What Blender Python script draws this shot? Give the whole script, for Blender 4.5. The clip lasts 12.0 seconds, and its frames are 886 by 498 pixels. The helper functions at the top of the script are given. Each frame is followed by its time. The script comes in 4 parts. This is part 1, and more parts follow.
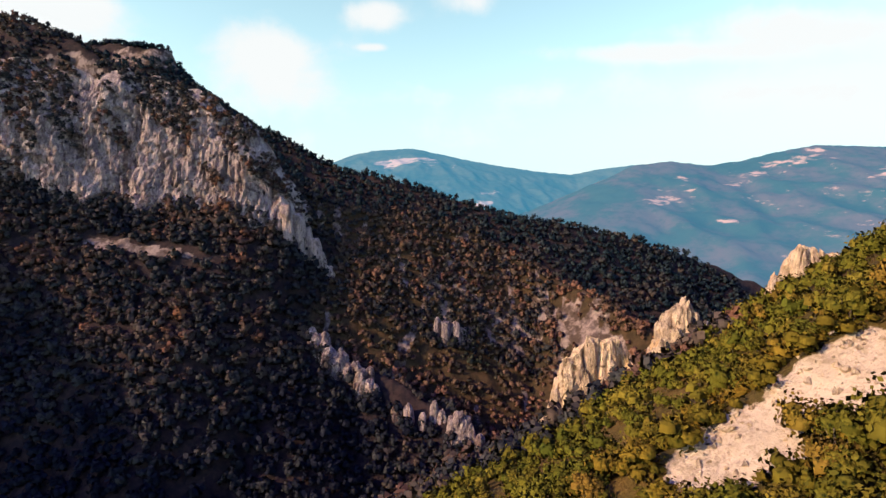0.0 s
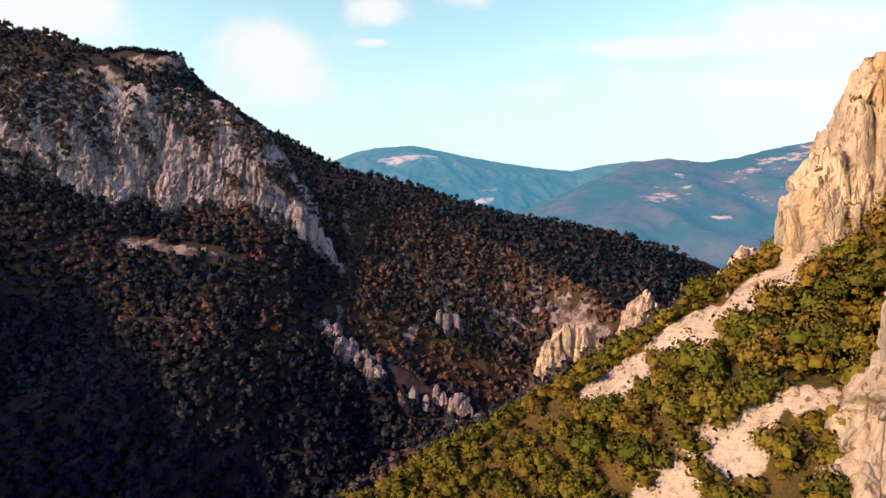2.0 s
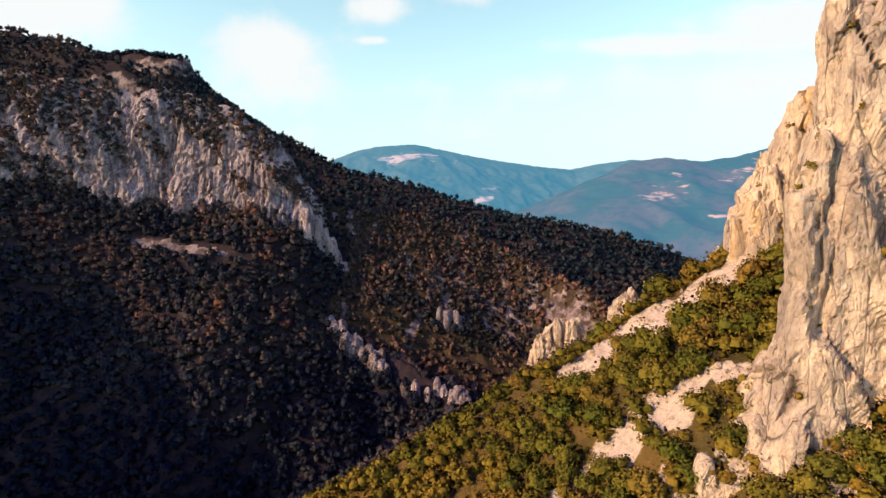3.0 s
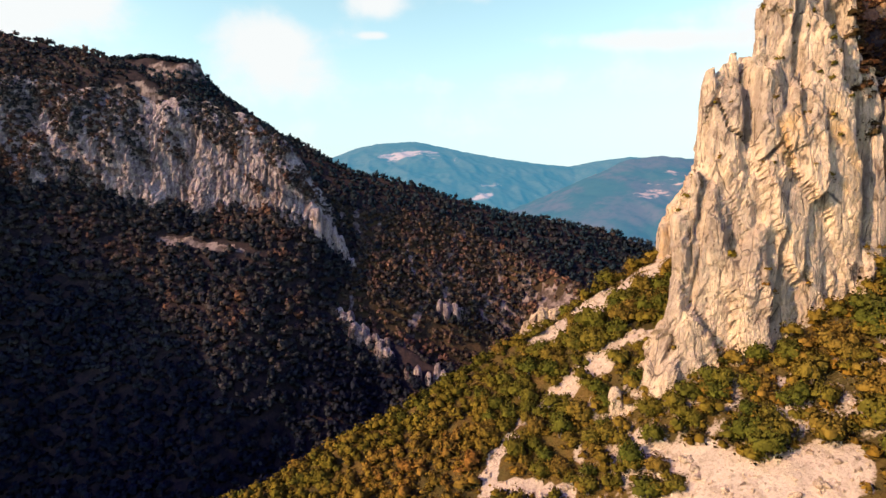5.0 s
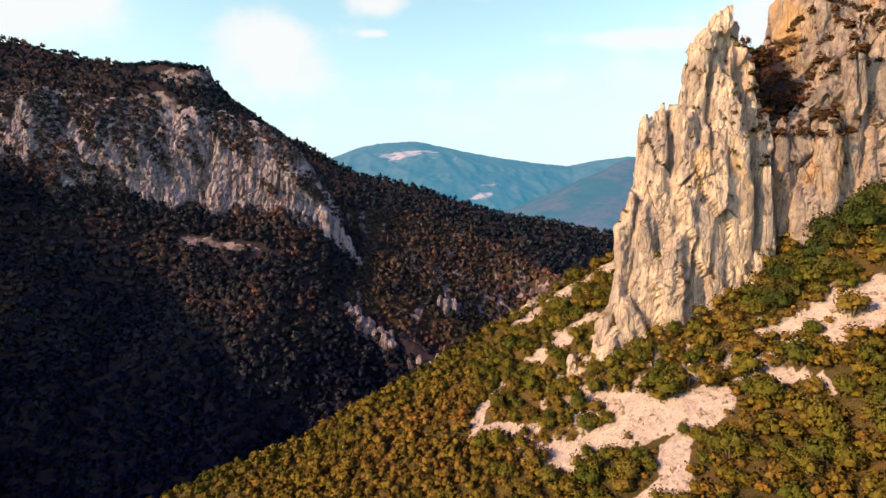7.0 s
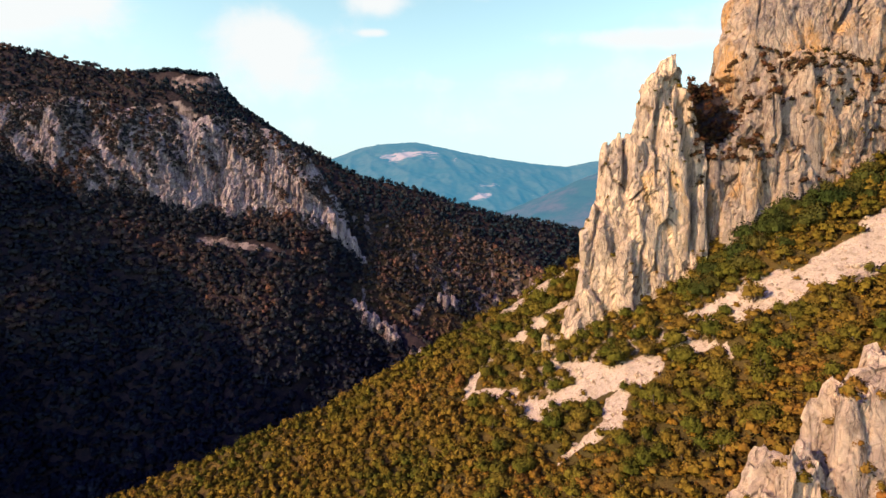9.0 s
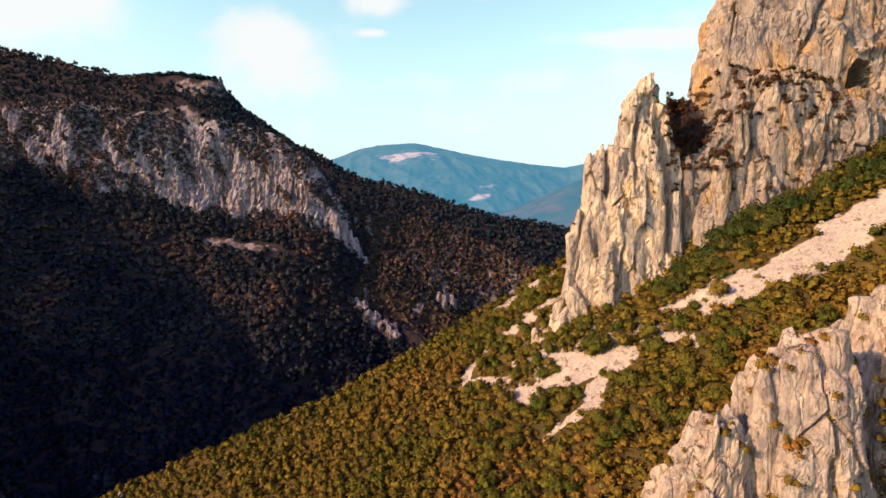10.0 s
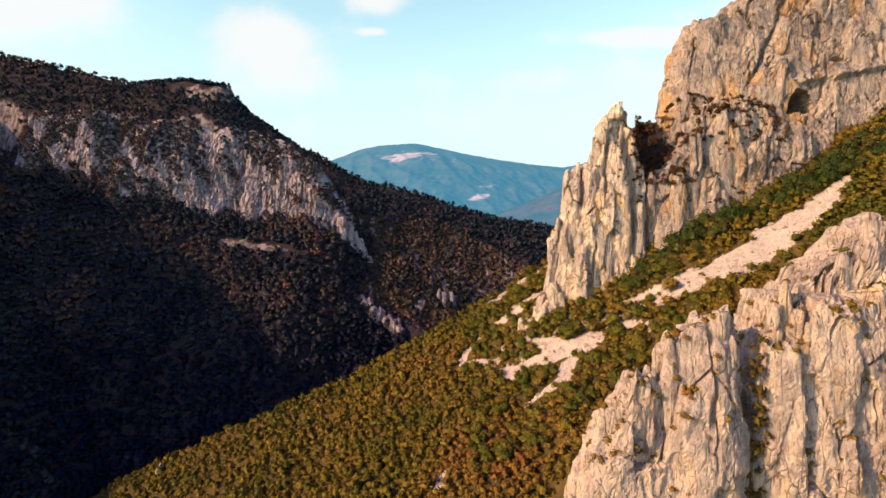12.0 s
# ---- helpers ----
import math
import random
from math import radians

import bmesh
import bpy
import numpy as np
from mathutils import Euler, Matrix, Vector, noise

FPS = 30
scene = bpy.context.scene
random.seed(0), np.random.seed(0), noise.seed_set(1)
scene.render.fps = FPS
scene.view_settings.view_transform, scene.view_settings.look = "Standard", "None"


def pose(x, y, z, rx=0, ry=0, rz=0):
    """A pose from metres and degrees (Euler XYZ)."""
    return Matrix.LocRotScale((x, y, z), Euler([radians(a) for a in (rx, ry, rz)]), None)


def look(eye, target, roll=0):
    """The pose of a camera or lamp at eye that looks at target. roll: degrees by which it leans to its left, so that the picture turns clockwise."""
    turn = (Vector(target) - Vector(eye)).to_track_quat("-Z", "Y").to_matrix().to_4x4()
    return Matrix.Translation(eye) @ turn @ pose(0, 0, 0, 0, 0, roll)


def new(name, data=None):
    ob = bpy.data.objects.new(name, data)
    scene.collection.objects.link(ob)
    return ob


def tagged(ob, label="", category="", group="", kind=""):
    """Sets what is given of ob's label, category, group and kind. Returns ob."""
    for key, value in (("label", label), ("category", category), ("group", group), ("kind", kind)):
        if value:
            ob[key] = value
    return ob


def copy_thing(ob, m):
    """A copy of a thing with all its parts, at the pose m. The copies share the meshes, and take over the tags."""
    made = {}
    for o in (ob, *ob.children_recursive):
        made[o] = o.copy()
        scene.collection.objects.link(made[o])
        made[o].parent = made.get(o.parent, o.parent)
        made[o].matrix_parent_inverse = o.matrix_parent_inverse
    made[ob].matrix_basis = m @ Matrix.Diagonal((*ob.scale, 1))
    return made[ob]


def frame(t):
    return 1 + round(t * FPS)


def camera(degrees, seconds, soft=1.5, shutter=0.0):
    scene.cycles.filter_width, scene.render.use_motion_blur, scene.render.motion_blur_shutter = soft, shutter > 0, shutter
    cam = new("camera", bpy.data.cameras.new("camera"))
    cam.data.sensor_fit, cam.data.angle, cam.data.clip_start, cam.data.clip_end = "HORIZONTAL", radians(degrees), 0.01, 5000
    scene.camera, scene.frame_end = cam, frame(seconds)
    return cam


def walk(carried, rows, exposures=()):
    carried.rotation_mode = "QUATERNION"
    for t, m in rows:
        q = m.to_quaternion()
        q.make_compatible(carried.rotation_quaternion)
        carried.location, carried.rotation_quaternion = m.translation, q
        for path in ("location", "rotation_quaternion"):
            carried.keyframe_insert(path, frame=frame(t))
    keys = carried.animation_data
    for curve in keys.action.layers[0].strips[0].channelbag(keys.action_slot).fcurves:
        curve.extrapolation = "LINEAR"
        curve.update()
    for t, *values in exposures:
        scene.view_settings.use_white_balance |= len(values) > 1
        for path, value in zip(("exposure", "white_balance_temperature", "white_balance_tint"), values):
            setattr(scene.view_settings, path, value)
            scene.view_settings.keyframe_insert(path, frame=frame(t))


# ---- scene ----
cam = camera(78.9, 12.0)
METRES, EYE, TILT, LEAN, TURN = 150.0, 150.0, -2.0, 0.0, 0.0
ROWS = [
    (0.0, 0.0, 0.0, 0.0, 0.0, 0.0, -0.0),
    (0.5, 0.001, -0.0384, 0.0022, 0.08, -0.1, 0.09),
    (1.0, 0.0016, -0.0782, 0.0046, 0.13, -0.25, 0.15),
    (1.5, 0.0018, -0.1194, 0.0074, 0.13, -0.36, 0.2),
    (2.0, 0.0027, -0.1604, 0.0101, 0.2, -0.47, 0.2),
    (2.5, 0.0032, -0.2014, 0.0129, 0.23, -0.58, 0.22),
    (3.0, 0.0032, -0.2439, 0.0159, 0.23, -0.69, 0.21),
    (5.0, 0.0048, -0.4121, 0.0238, 0.24, -1.13, 0.18),
    (5.5, 0.005, -0.4539, 0.026, 0.25, -1.18, 0.18),
    (6.0, 0.0051, -0.4955, 0.0279, 0.25, -1.21, 0.18),
    (6.5, 0.0056, -0.5376, 0.0296, 0.25, -1.27, 0.17),
    (7.0, 0.006, -0.5798, 0.0316, 0.26, -1.31, 0.15),
    (9.0, 0.0069, -0.7478, 0.038, 0.23, -1.36, 0.1),
    (9.5, 0.0073, -0.7894, 0.0398, 0.21, -1.35, 0.1),
    (10.0, 0.0083, -0.8308, 0.0417, 0.16, -1.34, 0.09),
    (10.5, 0.0085, -0.8729, 0.0444, 0.14, -1.33, 0.07),
    (11.0, 0.0089, -0.9149, 0.0474, 0.15, -1.33, 0.06),
    (11.5, 0.0089, -0.9567, 0.0501, 0.17, -1.38, 0.07),
    (12.0, 0.0086, -0.9985, 0.0525, 0.17, -1.47, 0.1),
]
walk(cam, [(t, pose(0, 0, EYE, TILT, LEAN, TURN) @ pose(METRES * x, METRES * y, METRES * z, 90 + pitch, roll, yaw)) for t, x, y, z, yaw, pitch, roll in ROWS])
scene.view_settings.exposure = 0.0

# ---- world and sun ----
SUN = Vector((-0.80, -0.36, 0.45)).normalized()

SKY_STRENGTH = 0.12
SKY_GAIN = (3.3, 3.25, 2.35)
MIST_COLOUR = (5.7, 6.75, 7.3)
CLOUD_COLOUR = (7.9, 8.1, 8.1)
CLOUDS = [(-0.37, 0.29, 0.08, 0.10, 0.15), (-0.32, 0.33, 0.08, 0.06, 0.17), (-0.26, 0.28, 0.07, 0.07, 0.15), (-0.30, 0.21, 0.11, 0.10, 0.10), (-0.12, 0.395, 0.065, 0.032, 0.30), (-0.13, 0.335, 0.03, 0.008, 0.2), (-0.78, 0.42, 0.20, 0.10, 0.32), (0.40, 0.325, 0.22, 0.020, 0.24), (0.66, 0.365, 0.26, 0.040, 0.26),
          (0.35, 0.25, 0.45, 0.030, 0.10), (0.06, 0.42, 0.05, 0.03, 0.16), (0.8, 0.27, 0.30, 0.06, 0.16)]


def nodes_of(owner):
    owner.use_nodes = True
    tree = owner.node_tree
    tree.nodes.clear()
    return tree


class Build:
    """Short hand for node trees."""

    def __init__(self, tree):
        self.tree = tree

    def node(self, kind, **sets):
        n = self.tree.nodes.new(kind)
        for key, value in sets.items():
            setattr(n, key, value)
        return n

    def link(self, a, b):
        self.tree.links.new(a, b)

    def put(self, socket, value):
        if isinstance(value, bpy.types.NodeSocket):
            self.link(value, socket)
        elif value is not None:
            socket.default_value = value

    def math(self, op, a, b=None, c=None, clamp=False):
        n = self.node("ShaderNodeMath", operation=op, use_clamp=clamp)
        for k, v in enumerate((a, b, c)):
            self.put(n.inputs[k], v)
        return n.outputs[0]

    def ramp(self, v, a, b, lo=0.0, hi=1.0):
        n = self.node("ShaderNodeMapRange", interpolation_type="SMOOTHSTEP")
        for k, x in enumerate((v, a, b, lo, hi)):
            self.put(n.inputs[k], x)
        return n.outputs[0]

    def mix(self, f, a, b, mode="MIX"):
        n = self.node("ShaderNodeMix", data_type="RGBA", blend_type=mode)
        self.put(n.inputs[0], f)
        self.put(n.inputs[6], (*a, 1) if isinstance(a, tuple) else a)
        self.put(n.inputs[7], (*b, 1) if isinstance(b, tuple) else b)
        return n.outputs[2]

    def scaled(self, v, s):
        n = self.node("ShaderNodeVectorMath", operation="MULTIPLY")
        self.put(n.inputs[0], v)
        n.inputs[1].default_value = s
        return n.outputs[0]

    def noise(self, v, scale, detail=4.0, rough=0.55, distortion=0.0):
        n = self.node("ShaderNodeTexNoise")
        self.put(n.inputs["Vector"], v)
        n.inputs["Scale"].default_value = scale
        n.inputs["Detail"].default_value = detail
        n.inputs["Roughness"].default_value = rough
        n.inputs["Distortion"].default_value = distortion
        return n.outputs["Fac"]

    def voronoi(self, v, scale, feature="F1"):
        n = self.node("ShaderNodeTexVoronoi", feature=feature)
        self.put(n.inputs["Vector"], v)
        n.inputs["Scale"].default_value = scale
        return n.outputs["Distance"]


def make_world():
    world = bpy.data.worlds.new("sky")
    scene.world = world
    b = Build(nodes_of(world))
    sky = b.node("ShaderNodeTexSky", sky_type="NISHITA", sun_disc=False, sun_elevation=math.asin(SUN.z), sun_rotation=math.atan2(SUN.x, SUN.y),
                 air_density=1.0, dust_density=1.2, ozone_density=1.6)
    way = b.node("ShaderNodeTexCoord").outputs["Generated"]
    streak = b.scaled(way, (1.0, 1.0, 2.6))
    field = b.math("ADD", b.math("MULTIPLY", b.noise(streak, 3.2, 6, 0.55, 0.35), 0.45), b.math("MULTIPLY", b.noise(way, 7.0, 8, 0.6, 0.2), 0.50))
    # banks of cloud: direction, radius, weight
    for (x, z, rx, rz, weight) in CLOUDS:
        sep = b.node("ShaderNodeSeparateXYZ")
        b.link(way, sep.inputs[0])
        ahead = b.math("MAXIMUM", sep.outputs[1], 0.05)
        u = b.math("DIVIDE", b.math("SUBTRACT", b.math("DIVIDE", sep.outputs[0], ahead), x), rx)
        v = b.math("DIVIDE", b.math("SUBTRACT", b.math("DIVIDE", sep.outputs[2], ahead), z), rz)
        d = b.math("SQRT", b.math("ADD", b.math("MULTIPLY", u, u), b.math("MULTIPLY", v, v)))
        field = b.math("ADD", field, b.ramp(d, 1.5, 0.2, 0.0, weight))
    cover = b.ramp(field, 0.50, 0.74, 0.0, 0.97)
    sep = b.node("ShaderNodeSeparateXYZ")
    b.link(way, sep.inputs[0])
    mist = b.ramp(sep.outputs[2], 0.36, 0.05, 0.0, 0.85)
    low = b.ramp(sep.outputs[2], 0.60, 0.42, 0.0, 1.0)
    cover = b.math("MULTIPLY", cover, low)
    gain = b.mix(low, (0.40, 0.38, 1.75), SKY_GAIN)
    colour = b.mix(mist, b.mix(1.0, sky.outputs[0], gain, "MULTIPLY"), MIST_COLOUR)
    colour = b.mix(cover, colour, CLOUD_COLOUR)
    back = b.node("ShaderNodeBackground")
    b.link(colour, back.inputs[0])
    back.inputs[1].default_value = SKY_STRENGTH
    out = b.node("ShaderNodeOutputWorld")
    b.link(back.outputs[0], out.inputs[0])


make_world()
lamp = new("sun", bpy.data.lights.new("sun", "SUN"))
lamp.data.energy, lamp.data.angle, lamp.data.color = 5.4, radians(0.6), (1.0, 0.63, 0.37)
lamp.matrix_world = look(SUN * 900 + Vector((0, 0, 150)), (0, 0, 150))

# ---- materials ----
def surface(name):
    m = bpy.data.materials.new(name)
    b = Build(nodes_of(m))
    p = b.node("ShaderNodeBsdfPrincipled")
    out = b.node("ShaderNodeOutputMaterial")
    b.link(p.outputs[0], out.inputs[0])
    return m, b, p


def relief(b, p, height, strength, distance):
    n = b.node("ShaderNodeBump")
    n.inputs["Strength"].default_value = strength
    n.inputs["Distance"].default_value = distance
    b.link(height, n.inputs["Height"])
    b.link(n.outputs[0], p.inputs["Normal"])


def place(b):
    return b.node("ShaderNodeNewGeometry").outputs["Position"]


def limestone(name, pale, grey, ochre, scale=1.0, stain=(0.15, 0.12, 0.10), stained=0.5, rust=0.54):
    m, b, p = surface(name)
    at = place(b)
    warp = b.node("ShaderNodeTexNoise")
    b.link(at, warp.inputs["Vector"])
    warp.inputs["Scale"].default_value = 0.5 * scale
    shift = b.node("ShaderNodeVectorMath", operation="MULTIPLY_ADD")
    b.link(warp.outputs["Color"], shift.inputs[0])
    shift.inputs[1].default_value = (1.1 / scale, 1.1 / scale, 2.0 / scale)
    b.link(at, shift.inputs[2])
    bent = shift.outputs[0]
    tall = b.scaled(bent, (1.0, 1.0, 0.13))
    blotch = b.noise(at, 0.09 * scale, 6, 0.62)
    streak = b.noise(tall, 0.7 * scale, 7, 0.66)
    fine = b.noise(b.scaled(at, (1, 1, 0.55)), 3.4 * scale, 8, 0.75)
    pit = b.noise(b.scaled(bent, (1, 1, 0.22)), 1.5 * scale, 5, 0.6)
    mid = b.noise(at, 0.8 * scale, 6, 0.65)
    colour = b.mix(b.ramp(b.math("ADD", b.math("MULTIPLY", streak, 0.8), b.math("MULTIPLY", blotch, 0.9)), 0.74, 0.98), pale, grey)
    colour = b.mix(b.ramp(b.noise(b.scaled(bent, (1, 1, 0.30)), 0.12 * scale, 5, 0.58), rust, rust + 0.12, 0, 0.85), colour, ochre)
    colour = b.mix(b.ramp(b.noise(tall, 1.3 * scale, 6, 0.7), 0.54, 0.66, 0, 0.75), colour, stain)
    colour = b.mix(b.ramp(b.noise(at, 0.30 * scale, 7, 0.7), 0.52, 0.68, 0, stained), colour, stain)
    colour = b.mix(b.ramp(fine, 0.52, 0.70, 0, 0.5), colour, stain)
    colour = b.mix(b.ramp(mid, 0.55, 0.35, 0, 0.35), colour, (0.70, 0.60, 0.47))
    colour = b.mix(b.ramp(pit, 0.60, 0.68, 0, 0.8), colour, (stain[0] * 0.6, stain[1] * 0.55, stain[2] * 0.55))
    crack = b.voronoi(b.scaled(at, (1, 1, 0.17)), 0.40 * scale, "DISTANCE_TO_EDGE")
    chip = b.voronoi(b.scaled(at, (1, 1, 0.5)), 1.3 * scale, "DISTANCE_TO_EDGE")
    colour = b.mix(b.math("MULTIPLY", b.ramp(crack, 0.026, 0.004, 0, 0.8), b.ramp(b.noise(at, 0.22 * scale, 4, 0.6), 0.47, 0.60)), colour, (0.07, 0.05, 0.04))
    colour = b.mix(b.ramp(chip, 0.04, 0.0, 0, 0.15), colour, (0.12, 0.09, 0.07))
    b.link(colour, p.inputs["Base Color"])
    p.inputs["Roughness"].default_value = 0.92
    p.inputs["Specular IOR Level"].default_value = 0.2
    h = b.math("ADD", b.math("MULTIPLY", streak, 0.45), b.math("ADD", b.math("MULTIPLY", fine, 0.6), b.math("MULTIPLY", mid, 0.5)))
    h = b.math("SUBTRACT", h, b.math("MULTIPLY", b.ramp(pit, 0.56, 0.70), 0.3))
    h = b.math("ADD", h, b.math("ADD", b.math("MULTIPLY", b.ramp(crack, 0.0, 0.06), 0.3), b.math("MULTIPLY", b.ramp(chip, 0.0, 0.12), 0.18)))
    relief(b, p, h, 0.9, 0.6 / scale)
    return m


def ground_material():
    m, b, p = surface("mountain_ground")
    at = place(b)
    marks = b.node("ShaderNodeAttribute", attribute_name="cover")
    sep = b.node("ShaderNodeSeparateColor")
    b.link(marks.outputs["Color"], sep.inputs[0])
    big, mid, fine = b.noise(at, 0.05, 5, 0.6), b.noise(at, 0.35, 5, 0.65), b.noise(at, 2.5, 5, 0.7)
    grass = b.mix(b.ramp(mid, 0.35, 0.65), (0.085, 0.062, 0.016), (0.140, 0.086, 0.022))
    grass = b.mix(b.ramp(big, 0.45, 0.62), grass, (0.070, 0.054, 0.016))
    grass = b.mix(b.ramp(fine, 0.55, 0.75, 0, 0.6), grass, (0.20, 0.13, 0.06))
    scree = b.mix(b.ramp(mid, 0.3, 0.7), (0.62, 0.505, 0.385), (0.48, 0.39, 0.295))
    scree = b.mix(b.ramp(fine, 0.5, 0.7, 0, 0.7), scree, (0.28, 0.22, 0.165))
    scree = b.mix(b.ramp(b.voronoi(at, 1.6), 0.30, 0.05, 0, 0.5), scree, (0.66, 0.55, 0.43))
    scree = b.mix(b.ramp(b.noise(at, 0.9, 6, 0.7), 0.50, 0.66, 0, 0.6), scree, (0.25, 0.19, 0.12))
    rock = b.mix(b.ramp(b.noise(b.scaled(at, (1, 1, 0.2)), 0.30, 6, 0.65, 0.4), 0.40, 0.60), (0.32, 0.255, 0.225), (0.125, 0.098, 0.092))
    rock = b.mix(b.ramp(b.noise(at, 0.14, 5, 0.65), 0.46, 0.60, 0, 0.9), rock, (0.06, 0.042, 0.032))
    edge = b.math("ADD", b.math("MULTIPLY", b.math("SUBTRACT", mid, 0.5), 0.8), b.math("MULTIPLY", b.math("SUBTRACT", fine, 0.5), 0.6))
    is_scree = b.ramp(b.math("ADD", sep.outputs[0], edge), 0.36, 0.52)
    is_rock = b.ramp(b.math("ADD", sep.outputs[1], edge), 0.42, 0.60)
    # leaf litter; its violet cast is shade and haze mixed into the colour
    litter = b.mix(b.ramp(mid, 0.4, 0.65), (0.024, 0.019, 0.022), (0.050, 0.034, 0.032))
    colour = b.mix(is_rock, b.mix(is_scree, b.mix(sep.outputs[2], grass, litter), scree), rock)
    b.link(colour, p.inputs["Base Color"])
    p.inputs["Roughness"].default_value = 0.95
    p.inputs["Specular IOR Level"].default_value = 0.15
    relief(b, p, b.math("ADD", b.math("MULTIPLY", mid, 0.8), b.math("MULTIPLY", fine, 0.25)), 0.8, 1.0)
    return m


def foliage(name, shades, single=False):
    """Leaves: each plant takes its hue from its own random tint."""
    m, b, p = surface(name)
    tint = b.node("ShaderNodeAttribute", attribute_name="tint").outputs["Fac"]
    own = b.node("ShaderNodeObjectInfo").outputs["Random"]
    pick = own if single else tint
    ramp = b.node("ShaderNodeValToRGB")
    els = ramp.color_ramp.elements
    while len(els) < len(shades):
        els.new(0.5)
    for el, (at, c) in zip(els, shades):
        el.position, el.color = at, (*c, 1)
    b.link(pick, ramp.inputs[0])
    leaf = b.node("ShaderNodeNewGeometry").outputs["Random Per Island"]
    colour = b.mix(1.0, ramp.outputs[0], b.mix(leaf, (0.66, 0.66, 0.66), (1.28, 1.24, 1.16)), "MULTIPLY")
    b.link(colour, p.inputs["Base Color"])
    round_off = b.node("ShaderNodeVectorTransform", vector_type="NORMAL", convert_from="OBJECT", convert_to="WORLD")
    b.link(b.node("ShaderNodeAttribute", attribute_name="outward").outputs["Vector"], round_off.inputs[0])
    b.link(round_off.outputs[0], p.inputs["Normal"])
    p.inputs["Roughness"].default_value = 0.9
    p.inputs["Specular IOR Level"].default_value = 0.03
    return m


def bark_material():
    m, b, p = surface("bark")
    at = place(b)
    b.link(b.mix(b.noise(b.scaled(at, (1, 1, 0.2)), 6.0), (0.10, 0.075, 0.05), (0.20, 0.16, 0.12)), p.inputs["Base Color"])
    p.inputs["Roughness"].default_value = 0.95
    return m


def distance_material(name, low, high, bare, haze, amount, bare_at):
    """A far range seen through miles of air, whose haze is painted on as emission."""
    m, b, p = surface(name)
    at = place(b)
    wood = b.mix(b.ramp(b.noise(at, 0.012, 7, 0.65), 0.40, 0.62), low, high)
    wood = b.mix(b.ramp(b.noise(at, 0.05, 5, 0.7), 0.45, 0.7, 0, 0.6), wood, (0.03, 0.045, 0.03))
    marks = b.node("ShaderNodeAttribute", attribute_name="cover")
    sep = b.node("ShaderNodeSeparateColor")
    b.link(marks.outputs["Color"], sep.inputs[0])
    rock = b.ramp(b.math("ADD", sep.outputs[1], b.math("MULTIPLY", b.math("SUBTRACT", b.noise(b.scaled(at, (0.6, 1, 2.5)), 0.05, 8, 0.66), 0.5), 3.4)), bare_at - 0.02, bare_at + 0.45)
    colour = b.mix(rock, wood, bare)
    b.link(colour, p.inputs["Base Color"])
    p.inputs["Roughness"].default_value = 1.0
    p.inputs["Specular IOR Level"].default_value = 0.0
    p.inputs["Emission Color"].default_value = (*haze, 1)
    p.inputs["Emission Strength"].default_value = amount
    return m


WALL_LIMESTONE = limestone("grey_ochre_limestone", (0.50, 0.385, 0.275), (0.25, 0.205, 0.175), (0.62, 0.35, 0.12), 0.8, (0.14, 0.10, 0.08), 0.65, 0.545)
LIMESTONE = limestone("sunlit_limestone", (0.82, 0.64, 0.435), (0.46, 0.365, 0.275), (0.74, 0.47, 0.19), 1.0, (0.19, 0.135, 0.09), 0.55, 0.565)
CRAG_LIMESTONE = limestone("weathered_limestone", (0.68, 0.52, 0.37), (0.40, 0.31, 0.25), (0.62, 0.38, 0.14), 1.1, (0.15, 0.105, 0.075), 0.6, 0.60)
# blue of the distance haze is mixed into this stone's colours
GREY_LIMESTONE = limestone("grey_limestone", (0.48, 0.40, 0.395), (0.21, 0.175, 0.19), (0.14, 0.09, 0.08), 0.6, (0.07, 0.050, 0.056), 0.9)
GROUND = ground_material()
SHRUB_LEAF = foliage("shrub_leaves", [(0.0, (0.081, 0.093, 0.015)), (0.45, (0.124, 0.116, 0.018)), (0.80, (0.172, 0.136, 0.022)), (1.0, (0.202, 0.129, 0.027))], True)
SCRUB_LEAF = foliage("scrub_leaves", [(0.0, (0.083, 0.087, 0.014)), (0.35, (0.158, 0.118, 0.017)), (0.60, (0.197, 0.126, 0.023)), (0.85, (0.227, 0.118, 0.026)), (1.0, (0.255, 0.106, 0.031))])
# blue haze is painted into these tints; the lowest stands for deep shade
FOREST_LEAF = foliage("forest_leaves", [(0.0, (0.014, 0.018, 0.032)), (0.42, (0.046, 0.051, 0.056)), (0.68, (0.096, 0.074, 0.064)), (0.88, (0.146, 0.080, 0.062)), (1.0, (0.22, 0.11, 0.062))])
# distance haze is painted into these leaves as extra blue
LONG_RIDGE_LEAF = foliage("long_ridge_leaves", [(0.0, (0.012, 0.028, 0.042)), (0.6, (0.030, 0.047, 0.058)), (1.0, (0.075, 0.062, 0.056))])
SPUR_LEAF = foliage("spur_leaves", [(0.0, (0.067, 0.085, 0.014)), (0.45, (0.123, 0.121, 0.018)), (0.75, (0.165, 0.139, 0.023)), (1.0, (0.199, 0.126, 0.027))])
RIDGE_LEAF = foliage("ridge_leaves", [(0.0, (0.044, 0.052, 0.039)), (0.4, (0.111, 0.081, 0.062)), (0.7, (0.182, 0.104, 0.078)), (1.0, (0.240, 0.127, 0.086))])
FOREST_GREEN = foliage("dark_green_leaves", [(0.0, (0.033, 0.052, 0.013)), (0.6, (0.061, 0.075, 0.017)), (1.0, (0.108, 0.094, 0.022))], True)
